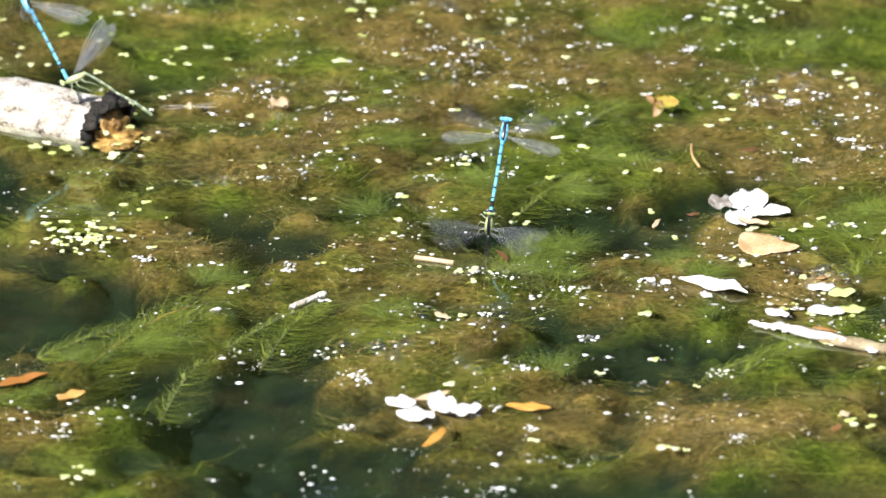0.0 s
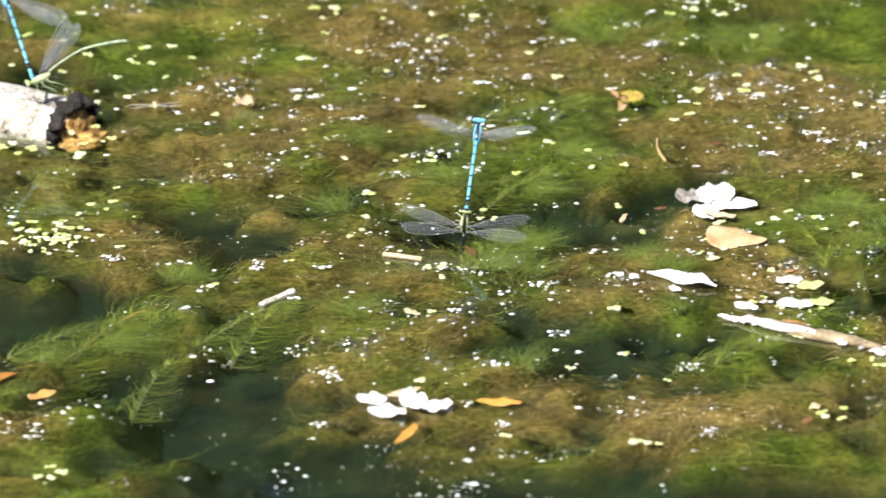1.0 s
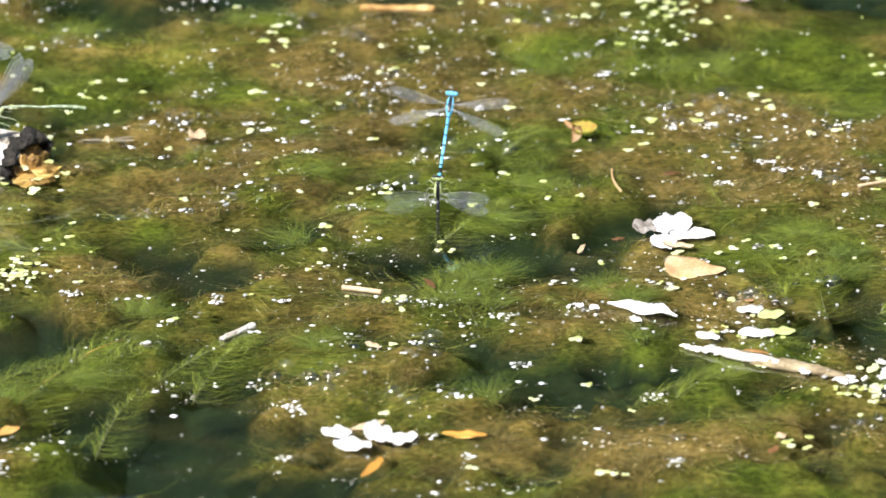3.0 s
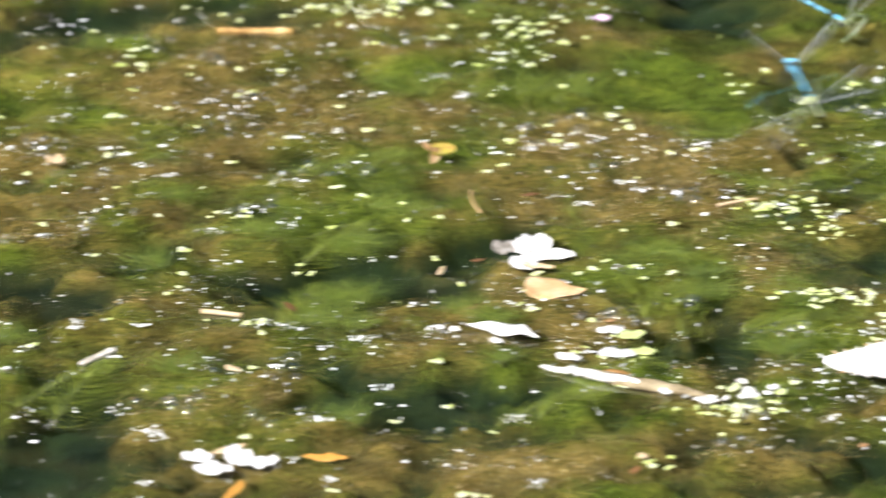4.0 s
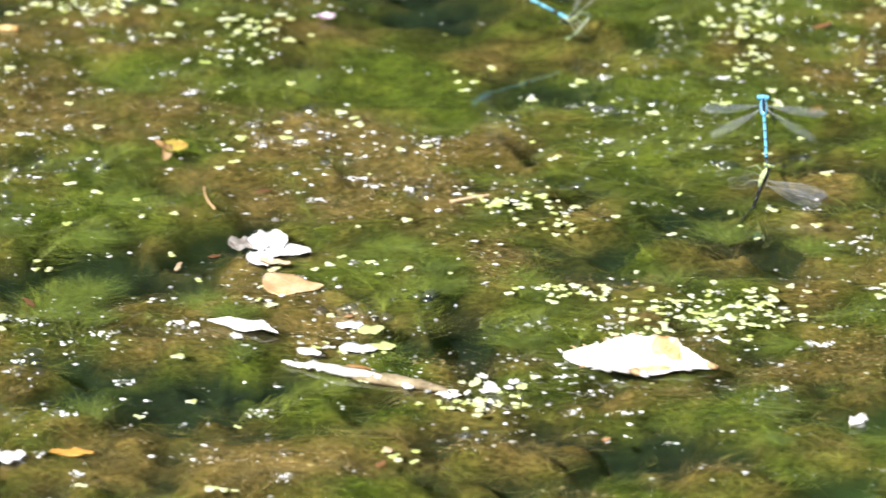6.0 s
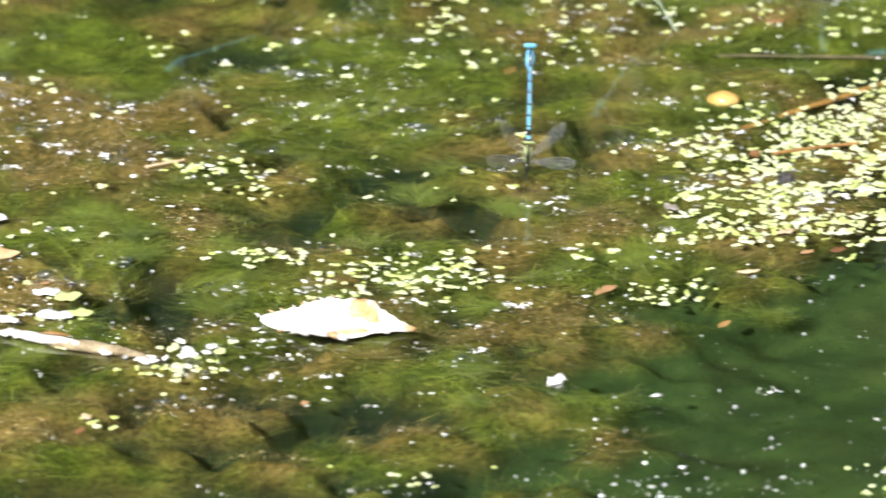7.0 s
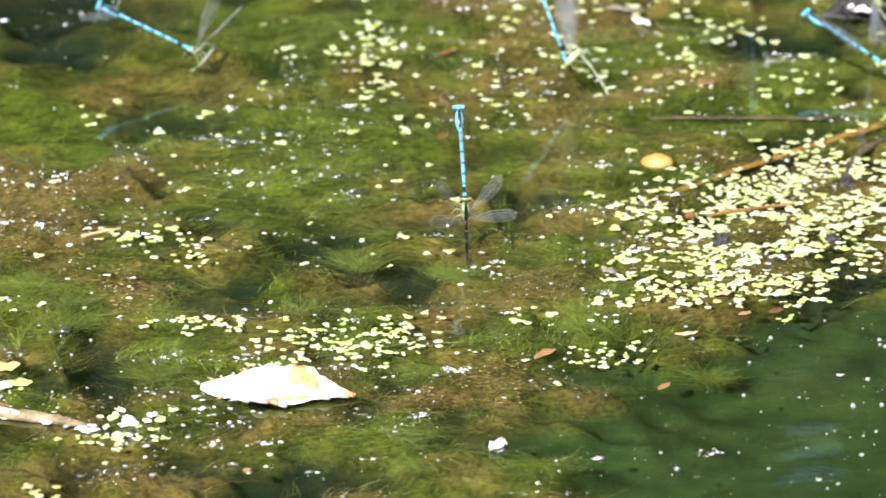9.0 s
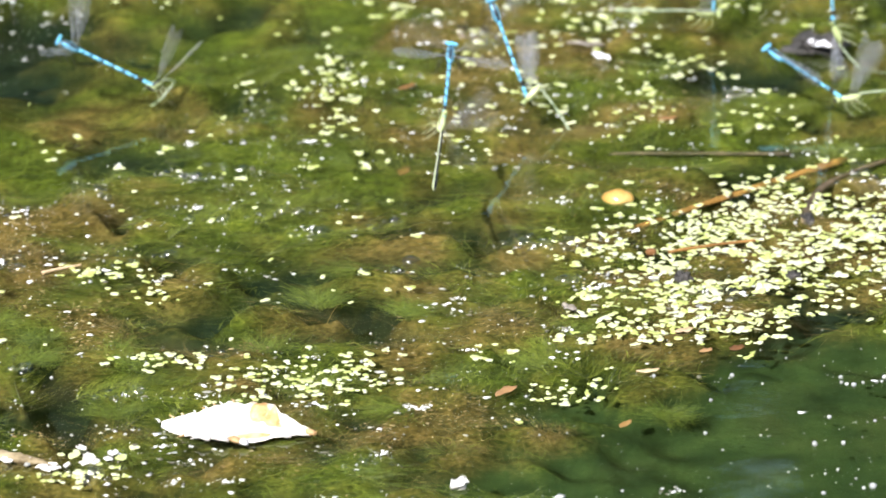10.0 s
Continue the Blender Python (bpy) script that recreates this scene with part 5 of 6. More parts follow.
CLUMPS_B = [(280, 182, 12, 19, 10), (324, 175, 14, 15, 14), (342, 222, 14, 10, 9), (254, -13, 6, 8, 7), (159, 61, 10, 13, 6), (200, 132, 33, 38, 10), (223, 41, 10, 18, 6),
            (323, 251, 14, 12, 14), (374, 50, 12, 18, 20), (388, 122, 7, 15, 9), (290, 241, 14, 19, 12), (309, -179, 9, 7, 10), (181, -170, 6, 5, 6), (105, -121, 4, 4, 5)]
CLUMPS_C = [(-99, 34, 4, 4, 3), (-91, 152, 3, 4, 4), (-37, 199, 5, 4, 4), (102, -30, 4, 2, 3), (103, -46, 6, 2, 5), (-1, -15, 3, 4, 3), (-7, 70, 7, 6, 5), (55, -142, 8, 2, 3),
            (-106, -160, 3, 4, 5), (12, 17, 3, 13, 3), (-125, 170, 14, 24, 9), (95, 133, 25, 24, 8), (100, 18, 12, 12, 6), (225, 158, 17, 29, 12), (60, 85, 40, 48, 10)]

CLUMPS_D = [(243, 228, 7, 18, 20), (269, 277, 5, 8, 8), (237, 183, 5, 12, 10), (315, 284, 10, 8, 14), (340, 262, 11, 14, 18), (356, 216, 9, 9, 12), (297, 203, 8, 6, 10),
            (334, 196, 6, 7, 8), (364, 172, 13, 17, 16), (378, 274, 5, 9, 7), (305, 182, 5, 9, 6)]


def build_duckweed():
    g = np.random.default_rng(5)
    kinds = []
    for k in range(10):
        vs, fs = plant(g, (1, 2, 3, 2, 3, 4, 1, 2, 3, 4)[k], g.uniform(1.5, 2.5))
        me = bpy.data.meshes.new("duckweed_plant")
        me.from_pydata([(x * MM, y * MM, z * MM) for x, y, z in vs], [], fs)
        me.materials.append(DUCK)
        me.polygons.foreach_set("use_smooth", [True] * len(me.polygons))
        kinds.append(me)
    taken, loose = [], []

    def free(x, y, gap):
        return all((x - a) ** 2 + (y - b) ** 2 > gap * gap for a, b in taken)
    made = 0
    for spots, gap, label in ((RAFTS, 1.5, "yellow-green duckweed plant in a dense raft"), (CLUMPS_A, 2.0, "yellow-green duckweed plant in a loose clump"),
                              (CLUMPS_B, 3.0, "yellow-green duckweed plant in a loose clump"), (CLUMPS_C, 3.0, "small yellow-green duckweed plant on the water"), (CLUMPS_D, 2.6, "yellow-green duckweed plant in a loose clump")):
        for cx, cy, rx, ry, n in spots:
            for k in range(n):
                for attempt in range(6):
                    x, y = cx + g.normal(0, 0.66) * rx, cy + g.normal(0, 0.66) * ry
                    if free(x, y, gap) and (spots is not RAFTS or float(field(np.array([x]), np.array([y]), 91, 15)[0]) > g.normal(-0.55, 0.45)):
                        break
                else:
                    continue
                taken.append((x, y))
                if made < 290 and g.random() < 0.62:
                    ob = new("duckweed_plant", kinds[int(g.integers(10))])
                    ob.matrix_basis = pose(x * MM, y * MM, 0.16 * MM, g.normal(4, 11), g.normal(0, 7), g.uniform(0, 360))
                    tagged(ob, label, "duckweed", "duckweed plants")
                    made += 1
                else:
                    loose.append((x, y))
    # a few lie on the wet end of the log and along it
    for (x, y), z in (((-115, 81), 0.2), ((-126, 85), 0.2), ((-120, 81), 0.2), ((-106, 75), 0.2), ((-109, 89), 1.8), ((-105, 81), 1.4), ((-102, 98), 0.2), ((-103, 114), 0.2), ((-97, 89), 0.2), ((-124, 77), 0.2), ((-129, 82), 0.2)):
        ob = new("duckweed_plant", kinds[int(g.integers(10))])
        ob.matrix_basis = pose(x * MM, y * MM, z * MM, g.normal(0, 7), g.normal(0, 5), g.uniform(0, 360))
        tagged(ob, "small yellow-green duckweed plant beside the log", "duckweed", "duckweed plants")
    for k in range(330):
        x, y = g.uniform(-165, 430), g.uniform(-200, 320)
        d = float(depth_mm(np.array([x]), np.array([y]))[0])
        if d > -30 and free(x, y, 4) and (y > -72 or g.random() < 0.35):
            taken.append((x, y))
            loose.append((x, y))
    vs, fs = [], []
    for x, y in loose:
        v, f = plant(g, int(g.choice([1, 1, 2, 2, 3, 3])), g.uniform(1.2, 2.5))
        fs += [tuple(i + len(vs) for i in q) for q in f]
        vs += [((p[0] + x) * MM, (p[1] + y) * MM, (p[2] + 0.15) * MM) for p in v]
    tagged(raw("duckweed_scatter", vs, fs, DUCK_S), "scattered yellow-green duckweed floating on the pond", "duckweed", kind="stuff")


# ---- bubbles, and flecks that also paint in glints ----
def build_specks():
    g = np.random.default_rng(17)
    bm = bmesh.new()
    bmesh.ops.create_icosphere(bm, subdivisions=1, radius=1)
    ball = np.array([v.co[:] for v in bm.verts])
    tri = np.array([[v.index for v in f.verts] for f in bm.faces])
    bm.free()
    # the white flecks double as glints on wet weed, painted in their colour
    for name, mt, count, flat, lo, hi, label, cat in (("air_bubbles", FOAM, 2900, 0.8, 0.16, 0.74, "small glinting air bubbles on the water", "bubbles"),
                                                    ("pale_flecks", SPECK, 8000, 0.35, 0.10, 0.80, "pale flecks of plant matter and painted white glints on the water", "flecks")):
        x, y = g.uniform(-170, 435, count * 3), g.uniform(-205, 325, count * 3)
        clump = field(x, y, 51 if flat > 0.5 else 52, 24) + 0.6 * field(x, y, 53, 80)
        clump = clump + 0.9 * np.clip((depth_mm(x, y) + 10) / 6, -0.5, 1)
        ok = g.random(count * 3) < 1 / (1 + np.exp(-2.2 * clump + 1.3)) * (1 - 0.985 * pool(x, y)) * (1 - 0.75 * blob_sum(x, y, SHALLOW)) + (0.55 if flat > 0.5 else 0.004) * pool(x, y)
        x, y = x[ok][:count], y[ok][:count]
        # about half of them huddle in small drifts
        n = len(x)
        host, drift = g.integers(0, n, n) // 9, (g.random(n) < (0.25 if flat > 0.5 else 0.5)) & (pool(x, y) < 0.3)
        x, y = np.where(drift, x[host] + g.normal(0, 2.6, n), x), np.where(drift, y[host] + g.normal(0, 1.3, n), y)
        r = (lo + (hi - lo) * g.random(n) ** 3.6) * (1 + 0.9 * np.clip(pool(x, y), 0, 1) * g.random(n))
        stretch = np.stack([r * g.uniform(0.8, 1.7 if flat < 0.5 else 1.05, n), r * g.uniform(0.8, 1.2, n), r * flat], -1)
        v = ball[None] * (1 + g.normal(0, 0.05 if flat > 0.5 else 0.45, (n, len(ball), 1)).clip(-0.8, 1.0)) * stretch[:, None] + np.stack([x, y, r * flat * 0.25], -1)[:, None]
        f = tri[None] + (np.arange(n) * len(ball))[:, None, None]
        tagged(raw(name, (v.reshape(-1, 3) * MM).tolist(), f.reshape(-1, 3).tolist(), mt), label, cat, kind="stuff")


def dome(x, y, r):
    """Vertices and faces of one clear bump, in millimetres."""
    vs, fs = [], []
    for a, h in ((1.0, 0.0), (0.85, 0.5), (0.5, 0.86)):
        vs += [(x + 1.2 * r * a * math.cos(q * math.tau / 14), y + r * a * math.sin(q * math.tau / 14), 0.62 * r * h - 0.05) for q in range(14)]
    vs.append((x, y, 0.62 * r))
    for b in range(2):
        fs += [(b * 14 + q, b * 14 + (q + 1) % 14, b * 14 + 14 + (q + 1) % 14, b * 14 + 14 + q) for q in range(14)]
    return vs, fs + [(28 + q, 28 + (q + 1) % 14, 42) for q in range(14)]


def build_domes():
    """Pockets of gas that lift the algae into clear glistening bumps: the large ones singly, the small ones as a scatter."""
    g = np.random.default_rng(23)
    vs, fs = [], []
    kinds = []
    for r in (1.0, 1.25, 1.5, 1.8, 2.2, 2.6):
        v, f = dome(0, 0, r)
        me = bpy.data.meshes.new("gas_bubble")
        me.from_pydata([(a * MM, b * MM, c * MM) for a, b, c in v], [], f)
        me.materials.append(GASSKIN)
        me.polygons.foreach_set("use_smooth", [True] * len(me.polygons))
        kinds.append(me)
    nests = [(195, 147), (127, 115), (214, 108), (168, 77), (209, -84), (241, 95), (91, 123), (100, 104), (0, 80), (192, 107), (158, 128), (60, 14), (102, -13)]
    for k in range(400):
        x, y = g.uniform(-165, 430), g.uniform(-205, 320)
        if len(nests) < 75 and float(depth_mm(np.array([x]), np.array([y]))[0]) > -5:
            nests.append((x, y))
    for cx, cy in nests:
        for k in range(9):
            x, y, r = cx + g.normal(0, 5), cy + g.normal(0, 3.5), 0.4 + 2.2 * g.random() ** 2
            if r > 1.0:
                ob = new("gas_bubble", kinds[min(5, int((r - 1.0) / 0.27))])
                ob.matrix_basis = pose(x * MM, y * MM, 0, 0, 0, g.normal(0, 12))
                ob.visible_shadow = False
                tagged(ob, "clear glistening bump of gas under algae", "bubble", "gas bubbles")
                continue
            v, f = dome(x, y, r)
            fs += [tuple(i + len(vs) for i in q) for q in f]
            vs += [(a * MM, b * MM, c * MM) for a, b, c in v]
    domes = raw("gas_domes", vs, fs, GASSKIN)
    domes.visible_shadow = False
    tagged(domes, "small clear glistening bumps of gas under algae", "bubbles", kind="stuff")


def build_crumbs():
    """Loose crumbs of silt and rotting leaf that lie on the brown mounds."""
    g = np.random.default_rng(19)
    bm = bmesh.new()
    bmesh.ops.create_icosphere(bm, subdivisions=1, radius=1)
    ball = np.array([v.co[:] for v in bm.verts])
    tri = np.array([[v.index for v in f.verts] for f in bm.faces])
    bm.free()
    n0 = 160000
    x, y = g.uniform(-175, 440, n0), g.uniform(-215, 335, n0)
    want = 0.75 * blob_sum(x, y, BROWN) - 0.8 * blob_sum(x, y, SHALLOW) + 0.26 * (1 - growth(x, y)) / (1 + np.exp(-3 * field(x, y, 61, 20)))
    ok = (g.random(n0) < want) & (depth_mm(x, y) > -16)
    x, y = x[ok][:24000], y[ok][:24000]
    n = len(x)
    r = 0.10 + 0.42 * g.random(n) ** 3.0
    z = np.minimum(depth_mm(x, y) + g.uniform(0.5, 6.0, n) + 5.0 * blob_sum(x, y, BROWN), -0.1 - 1.6 * g.random(n) ** 2)
    ctr = np.stack([x, y, z], -1)
    v = ball[None] * (r[:, None] * np.stack([g.uniform(0.8, 1.8, n), g.uniform(0.7, 1.2, n), g.uniform(0.4, 0.8, n)], -1))[:, None] + ctr[:, None]
    f = tri[None] + (np.arange(n) * len(ball))[:, None, None]
    tagged(raw("silt_crumbs", (v.reshape(-1, 3) * MM).tolist(), f.reshape(-1, 3).tolist(), CRUMB), "tan crumbs of silt and rotting leaf under water", "silt", kind="stuff")


build_log()
build_crumbs()
build_domes()
build_floating()
build_duckweed()
build_specks()


# ---- damselflies ----
def wing_part(fly, name, at_z, side, ln, wd):
    """A stalked clear wing with veins, along x."""
    bm = bmesh.new()
    n, rows = 16, []
    for i in range(n + 1):
        u = i / n
        w = wd * (0.10 + 0.90 * min(1.0, max(0.0, (u - 0.10) / 0.42)) ** 0.8) * (1 - max(0.0, (u - 0.72) / 0.28) ** 2.4) ** 0.5 if u < 1 else wd * 0.08
        rows.append((u * ln * side, -0.62 * w, 0.38 * w))
    lay = {}
    for y in (0.02, -0.02):
        lay[y] = [[bm.verts.new(Vector((x, y + 0.15 * math.sin(abs(x) * 0.25), lo + (hi - lo) * q / 3)) * MM) for q in range(4)] for x, lo, hi in rows]
        for a, b in zip(lay[y], lay[y][1:]):
            for q in range(3):
                bm.faces.new((a[q], b[q], b[q + 1], a[q + 1]))
    top, low = lay[0.02], lay[-0.02]
    for a, b, c, d in zip(top, top[1:], low, low[1:]):
        for q in (0, 3):
            bm.faces.new((a[q], b[q], d[q], c[q]))
    bmesh.ops.recalc_face_normals(bm, faces=bm.faces)
    for frac in (0.99, 0.72, 0.45, 0.02):
        tube(bm, [Vector((x, 0.15 * math.sin(abs(x) * 0.25), lo + (hi - lo) * frac)) * MM for x, lo, hi in rows[::2]], [0.06 * MM if frac > 0.9 else 0.03 * MM] * len(rows[::2]), 3, mat=1)
    ob = part(name, bm, [WING, VEIN], fly)
    ob["side"], ob["height"] = side, at_z
    return ob


def leg_part(fly, z, side, k):
    bm = bmesh.new()
    a = Vector((0.7 * side, 0.9, z))
    b = a + Vector((1.9 * side, 1.6 - 0.4 * k, 0.9 - 0.8 * k))
    c = b + Vector((0.9 * side, 2.2, -1.6 - 0.5 * k))
    d = c + Vector((0.3 * side, 1.0, -0.4))
    tube(bm, [p * MM for p in (a, b, c, d)], [0.16 * MM, 0.14 * MM, 0.10 * MM, 0.05 * MM], 5)
    part("leg", bm, OLIVE if fly.name.startswith("damselfly_female") else BLACK, fly)


def damselfly(name, label, female=False, pale=False):
    """Local space: z towards the head, back at -y. The male's origin is the tip of his tail, the female's her neck."""
    fly = thing(name, label, "damselfly", "damselflies")
    top = 0.0 if female else 30.5
    body, dark = (LIME, BLACK) if female else (BLUE, BLACK)
    # head: wide, with an eye at each end
    bm = bmesh.new()
    bmesh.ops.create_uvsphere(bm, u_segments=14, v_segments=9, radius=1)
    for v in bm.verts:
        v.co = Vector((v.co.x * 1.15, v.co.y * 0.95, top + 1.9 + v.co.z * 0.85)) * MM
    for f in bm.faces:
        f.material_index = 1 if f.calc_center_median().z > (top + 2.3) * MM and abs(f.calc_center_median().x) < 0.0008 else 0
    part("head", bm, [body, dark], fly)
    for side in (-1, 1):
        bm = bmesh.new()
        bmesh.ops.create_uvsphere(bm, u_segments=12, v_segments=8, radius=1)
        for v in bm.verts:
            v.co = Vector((v.co.x * 0.68 + side * 1.22, v.co.y * 0.72, top + 2.0 + v.co.z * 0.75)) * MM
        for f in bm.faces:
            f.material_index = 1 if f.calc_center_median().z > (top + 2.2) * MM else 0
        part("eye", bm, [body, dark], fly, "bulging eye")
    # thorax: deep, with a dark stripe along the back
    bm = bmesh.new()
    zs = [top + 1.1, top + 0.4, top - 0.8, top - 2.4, top - 4.2, top - 5.4]
    tube(bm, [Vector((0, 0.15 * k, z)) * MM for k, z in enumerate(zs)], [r * MM for r in (0.45, 0.85, 1.15, 1.28, 1.08, 0.62)], 14)
    for f in bm.faces:
        c = f.calc_center_median()
        f.material_index = 1 if abs(c.x) < 0.0004 and c.y < 0 else 0
    part("thorax", bm, [body, dark], fly)
    for k, dz in enumerate((-0.6, -2.0, -3.4)):
        for side in (-1, 1):
            leg_part(fly, top + dz, side, k)
    for kind, dz, ln in (("forewing", -2.6, 18.5), ("hindwing", -4.0, 17.5)):
        for side in (-1, 1):
            wing_part(fly, kind, top + dz, side, ln, 3.7)
    if female:
        # abdomen in two lengths, which bend where they meet
        ab = None
        def arch(z):
            return 0.010 * z * z if pale else 0.0
        for nm, a, ln, parent in (("abdomen", -5.0, 12.0, fly), ("abdomen_tip", -12.0, 12.5, None)):
            bm = bmesh.new()
            for k in range(4):
                z0, z1 = -ln * k / 4, -ln * (k + 1) / 4
                r = (0.38 if pale else 0.52) + (0 if nm == "abdomen" else (0.05 if pale else 0.09) * k)
                tube(bm, [Vector((0, arch(z), z)) * MM for z in (z0, z0 * 0.5 + z1 * 0.5, z1 * 0.95 + z0 * 0.05, z1)], [r * 0.95 * MM, r * 0.9 * MM, r * 1.0 * MM, r * 0.85 * MM], 10)
            if nm == "abdomen_tip":
                tube(bm, [Vector((0, arch(z), z)) * MM for z in (-ln, -ln - 0.9)], [0.6 * MM, 0.25 * MM], 8)
            for f in bm.faces:
                c = f.calc_center_median()
                f.material_index = 1 if not pale and c.y - arch(c.z / MM) * MM < 0.0001 else 0
            ob = part(nm, bm, [FLY_PALE if pale else OLIVE, dark], parent or ab, "pale green abdomen" if pale else "dark-backed abdomen")
            ob.location = (0, (0.0 if parent else arch(-12.0)) * MM, a * MM)
            ab = ob
    else:
        # ten blue segments, each ringed with black
        z1 = top - 5.2
        cuts = [z1, z1 - 1.6, z1 - 4.6, z1 - 8.2, z1 - 11.9, z1 - 15.5, z1 - 18.8, z1 - 21.6, z1 - 23.3, z1 - 24.5, 0.0]
        for k in range(10):
            a, b = cuts[k], cuts[k + 1]
            ring = 0.87 if k not in (6, 7, 8) else (0.30 if k == 6 else 1.0)
            r = 0.52 if k else 0.64
            if k > 6:
                r = 0.60
            bm = bmesh.new()
            tube(bm, [Vector((0, 0, a)) * MM, Vector((0, 0, a + (b - a) * 0.5)) * MM, Vector((0, 0, a + (b - a) * min(ring, 0.93))) * MM], [r * MM, r * 0.9 * MM, r * 0.97 * MM], 10)
            tube(bm, [Vector((0, 0, a + (b - a) * min(ring, 0.93))) * MM, Vector((0, 0, b)) * MM], [r * 1.0 * MM, r * 0.95 * MM], 10, mat=1 if ring < 0.95 else 0)
            part("abdomen_segment", bm, [BLUE, BLACK], fly)
    return fly


def along(tail, head, hint=(0.0, -0.6, 0.8)):
    """The pose at tail whose z points to head, the back towards hint; millimetres."""
    t = Vector(tail)
    z = (Vector(head) - t).normalized()
    back = Vector(hint)
    back = (back - z * back.dot(z)).normalized()
    y = -back
    x = y.cross(z)
    m = Matrix((x, y, z)).transposed().to_4x4()
    m.translation = t * MM
    return m


def wing_pose(wing, sweep, lift):
    """Wing at its root: sweep towards the head, lift towards the back, degrees."""
    s = wing["side"]
    return Matrix.Translation((0.5 * s * MM, -0.9 * MM, wing["height"] * MM)) @ pose(0, 0, 0, 0, 0, -s * lift) @ pose(0, 0, 0, 0, -s * sweep, 0)


def set_wings(fly, fore, hind):
    for w in fly.children:
        if "side" in w:
            sweep, lift = fore if w.name.startswith("fore") else hind
            w.matrix_basis = wing_pose(w, sweep, lift)


def kids(fly, name):
    return [c for c in fly.children if c.name.split(".")[0] == name]


MALE = damselfly("damselfly_male", "azure blue and black male damselfly held upright, wings out")
FEMALE = damselfly("damselfly_female", "pale green and black female damselfly below the male", True)
LOG_MALE = copy_thing(MALE, Matrix())
LOG_FEMALE = damselfly("damselfly_female", "pale green female damselfly perched on the bleached log", True, True)


def other_pair(joint, head, tail, hint_f=(0.0, -0.6, 0.8), fem=(30, 25), mal=(-84, -95), label="", bend=(0, 0)):
    m = LOG_MALE if "bleached log" in label else copy_thing(MALE, Matrix())
    m.matrix_basis = along(joint, head)
    f = LOG_FEMALE if "bleached log" in label else copy_thing(LOG_FEMALE, Matrix())
    f.matrix_basis = (along(joint, [2 * a - b for a, b in zip(joint, tail)], hint_f))
    tagged(m, "azure blue and black male damselfly " + label)
    tagged(f, "pale green female damselfly " + label)
    set_wings(m, mal, (mal[0] - 8, mal[1] + 8))
    set_wings(f, fem, (fem[0] - 9, fem[1] + 4))
    kids(f, "abdomen")[0].rotation_euler = (radians(bend[0]), 0, 0)
    kids(f, "abdomen")[0].children[0].rotation_euler = (radians(bend[1]), 0, 0)
    return m, f


other_pair((-120.0, 95.0, 16.0), (-139.8, 115.0, 33.3), (-94.0, 101.3, 28.7), hint_f=(-0.5, -0.1, 0.85), fem=(-55, 82), mal=(-35, 29), label="perched on the bleached log")
other_pair((182.2, 199.7, 8.0), (152.4, 207.8, 22.2), (200.0, 224.0, 9.4), (0.16, -0.19, 0.71), (-42, 68), (25, 35), "leaning over open water", (18, 129))
other_pair((293.6, 171.2, 9.0), (284.4, 189.1, 36.4), (312.8, 179.8, 30.4), (-0.77, 0.24, 0.59), (-40, 62), (15, 60), "clinging to a weed stalk", (98, 12))
other_pair((389.8, 161.3, 8.0), (369.4, 187.0, 17.0), (418.9, 164.3, 14.0), (-0.2, 0.0, 0.97), (-30, 80), (-84, -95), "leaning over the weed", (5, 55))
other_pair((363.6, 240.5, 9.0), (367.2, 251.1, 41.1), (334.2, 246.3, 10.8), fem=(20, 60), mal=(-84, -95), label="on far duckweed")
other_pair((396.7, 213.0, 12.0), (396.4, 224.3, 44.1), (405.7, 207.0, -15.0), (-0.9, 0.0, 0.3), (-72, 84), (-84, -95), "on a mossy lump", (15, 15))
LOG_SWAY = [(0, (-134.9, 116.0, 36.7)), (0.5, (-139.9, 114.6, 33.6)), (1, (-129.9, 116.9, 38.6)), (2, (-132.5, 116.7, 37.5)), (3.3, (-132.5, 116.7, 37.5)), (10, (-132.5, 116.7, 37.5))]
SWING = [(0, 55), (0.4, 57), (0.5, 24), (0.6, -4), (0.8, -14), (1.0, -12), (1.35, 6), (1.5, 30), (1.6, 50), (1.8, 50), (2.0, 50), (2.2, -4), (2.6, 6), (3.3, 30), (3.5, 12), (6, 20), (10, 15)]
TIP_SWING = [(0, 0), (0.4, 10), (0.5, 50), (0.6, 70), (0.8, 44), (1.0, 24), (1.4, 10), (1.5, 2), (1.8, 0), (2.0, 14), (2.2, 66), (2.6, 20), (3.3, 0), (10, 0)]


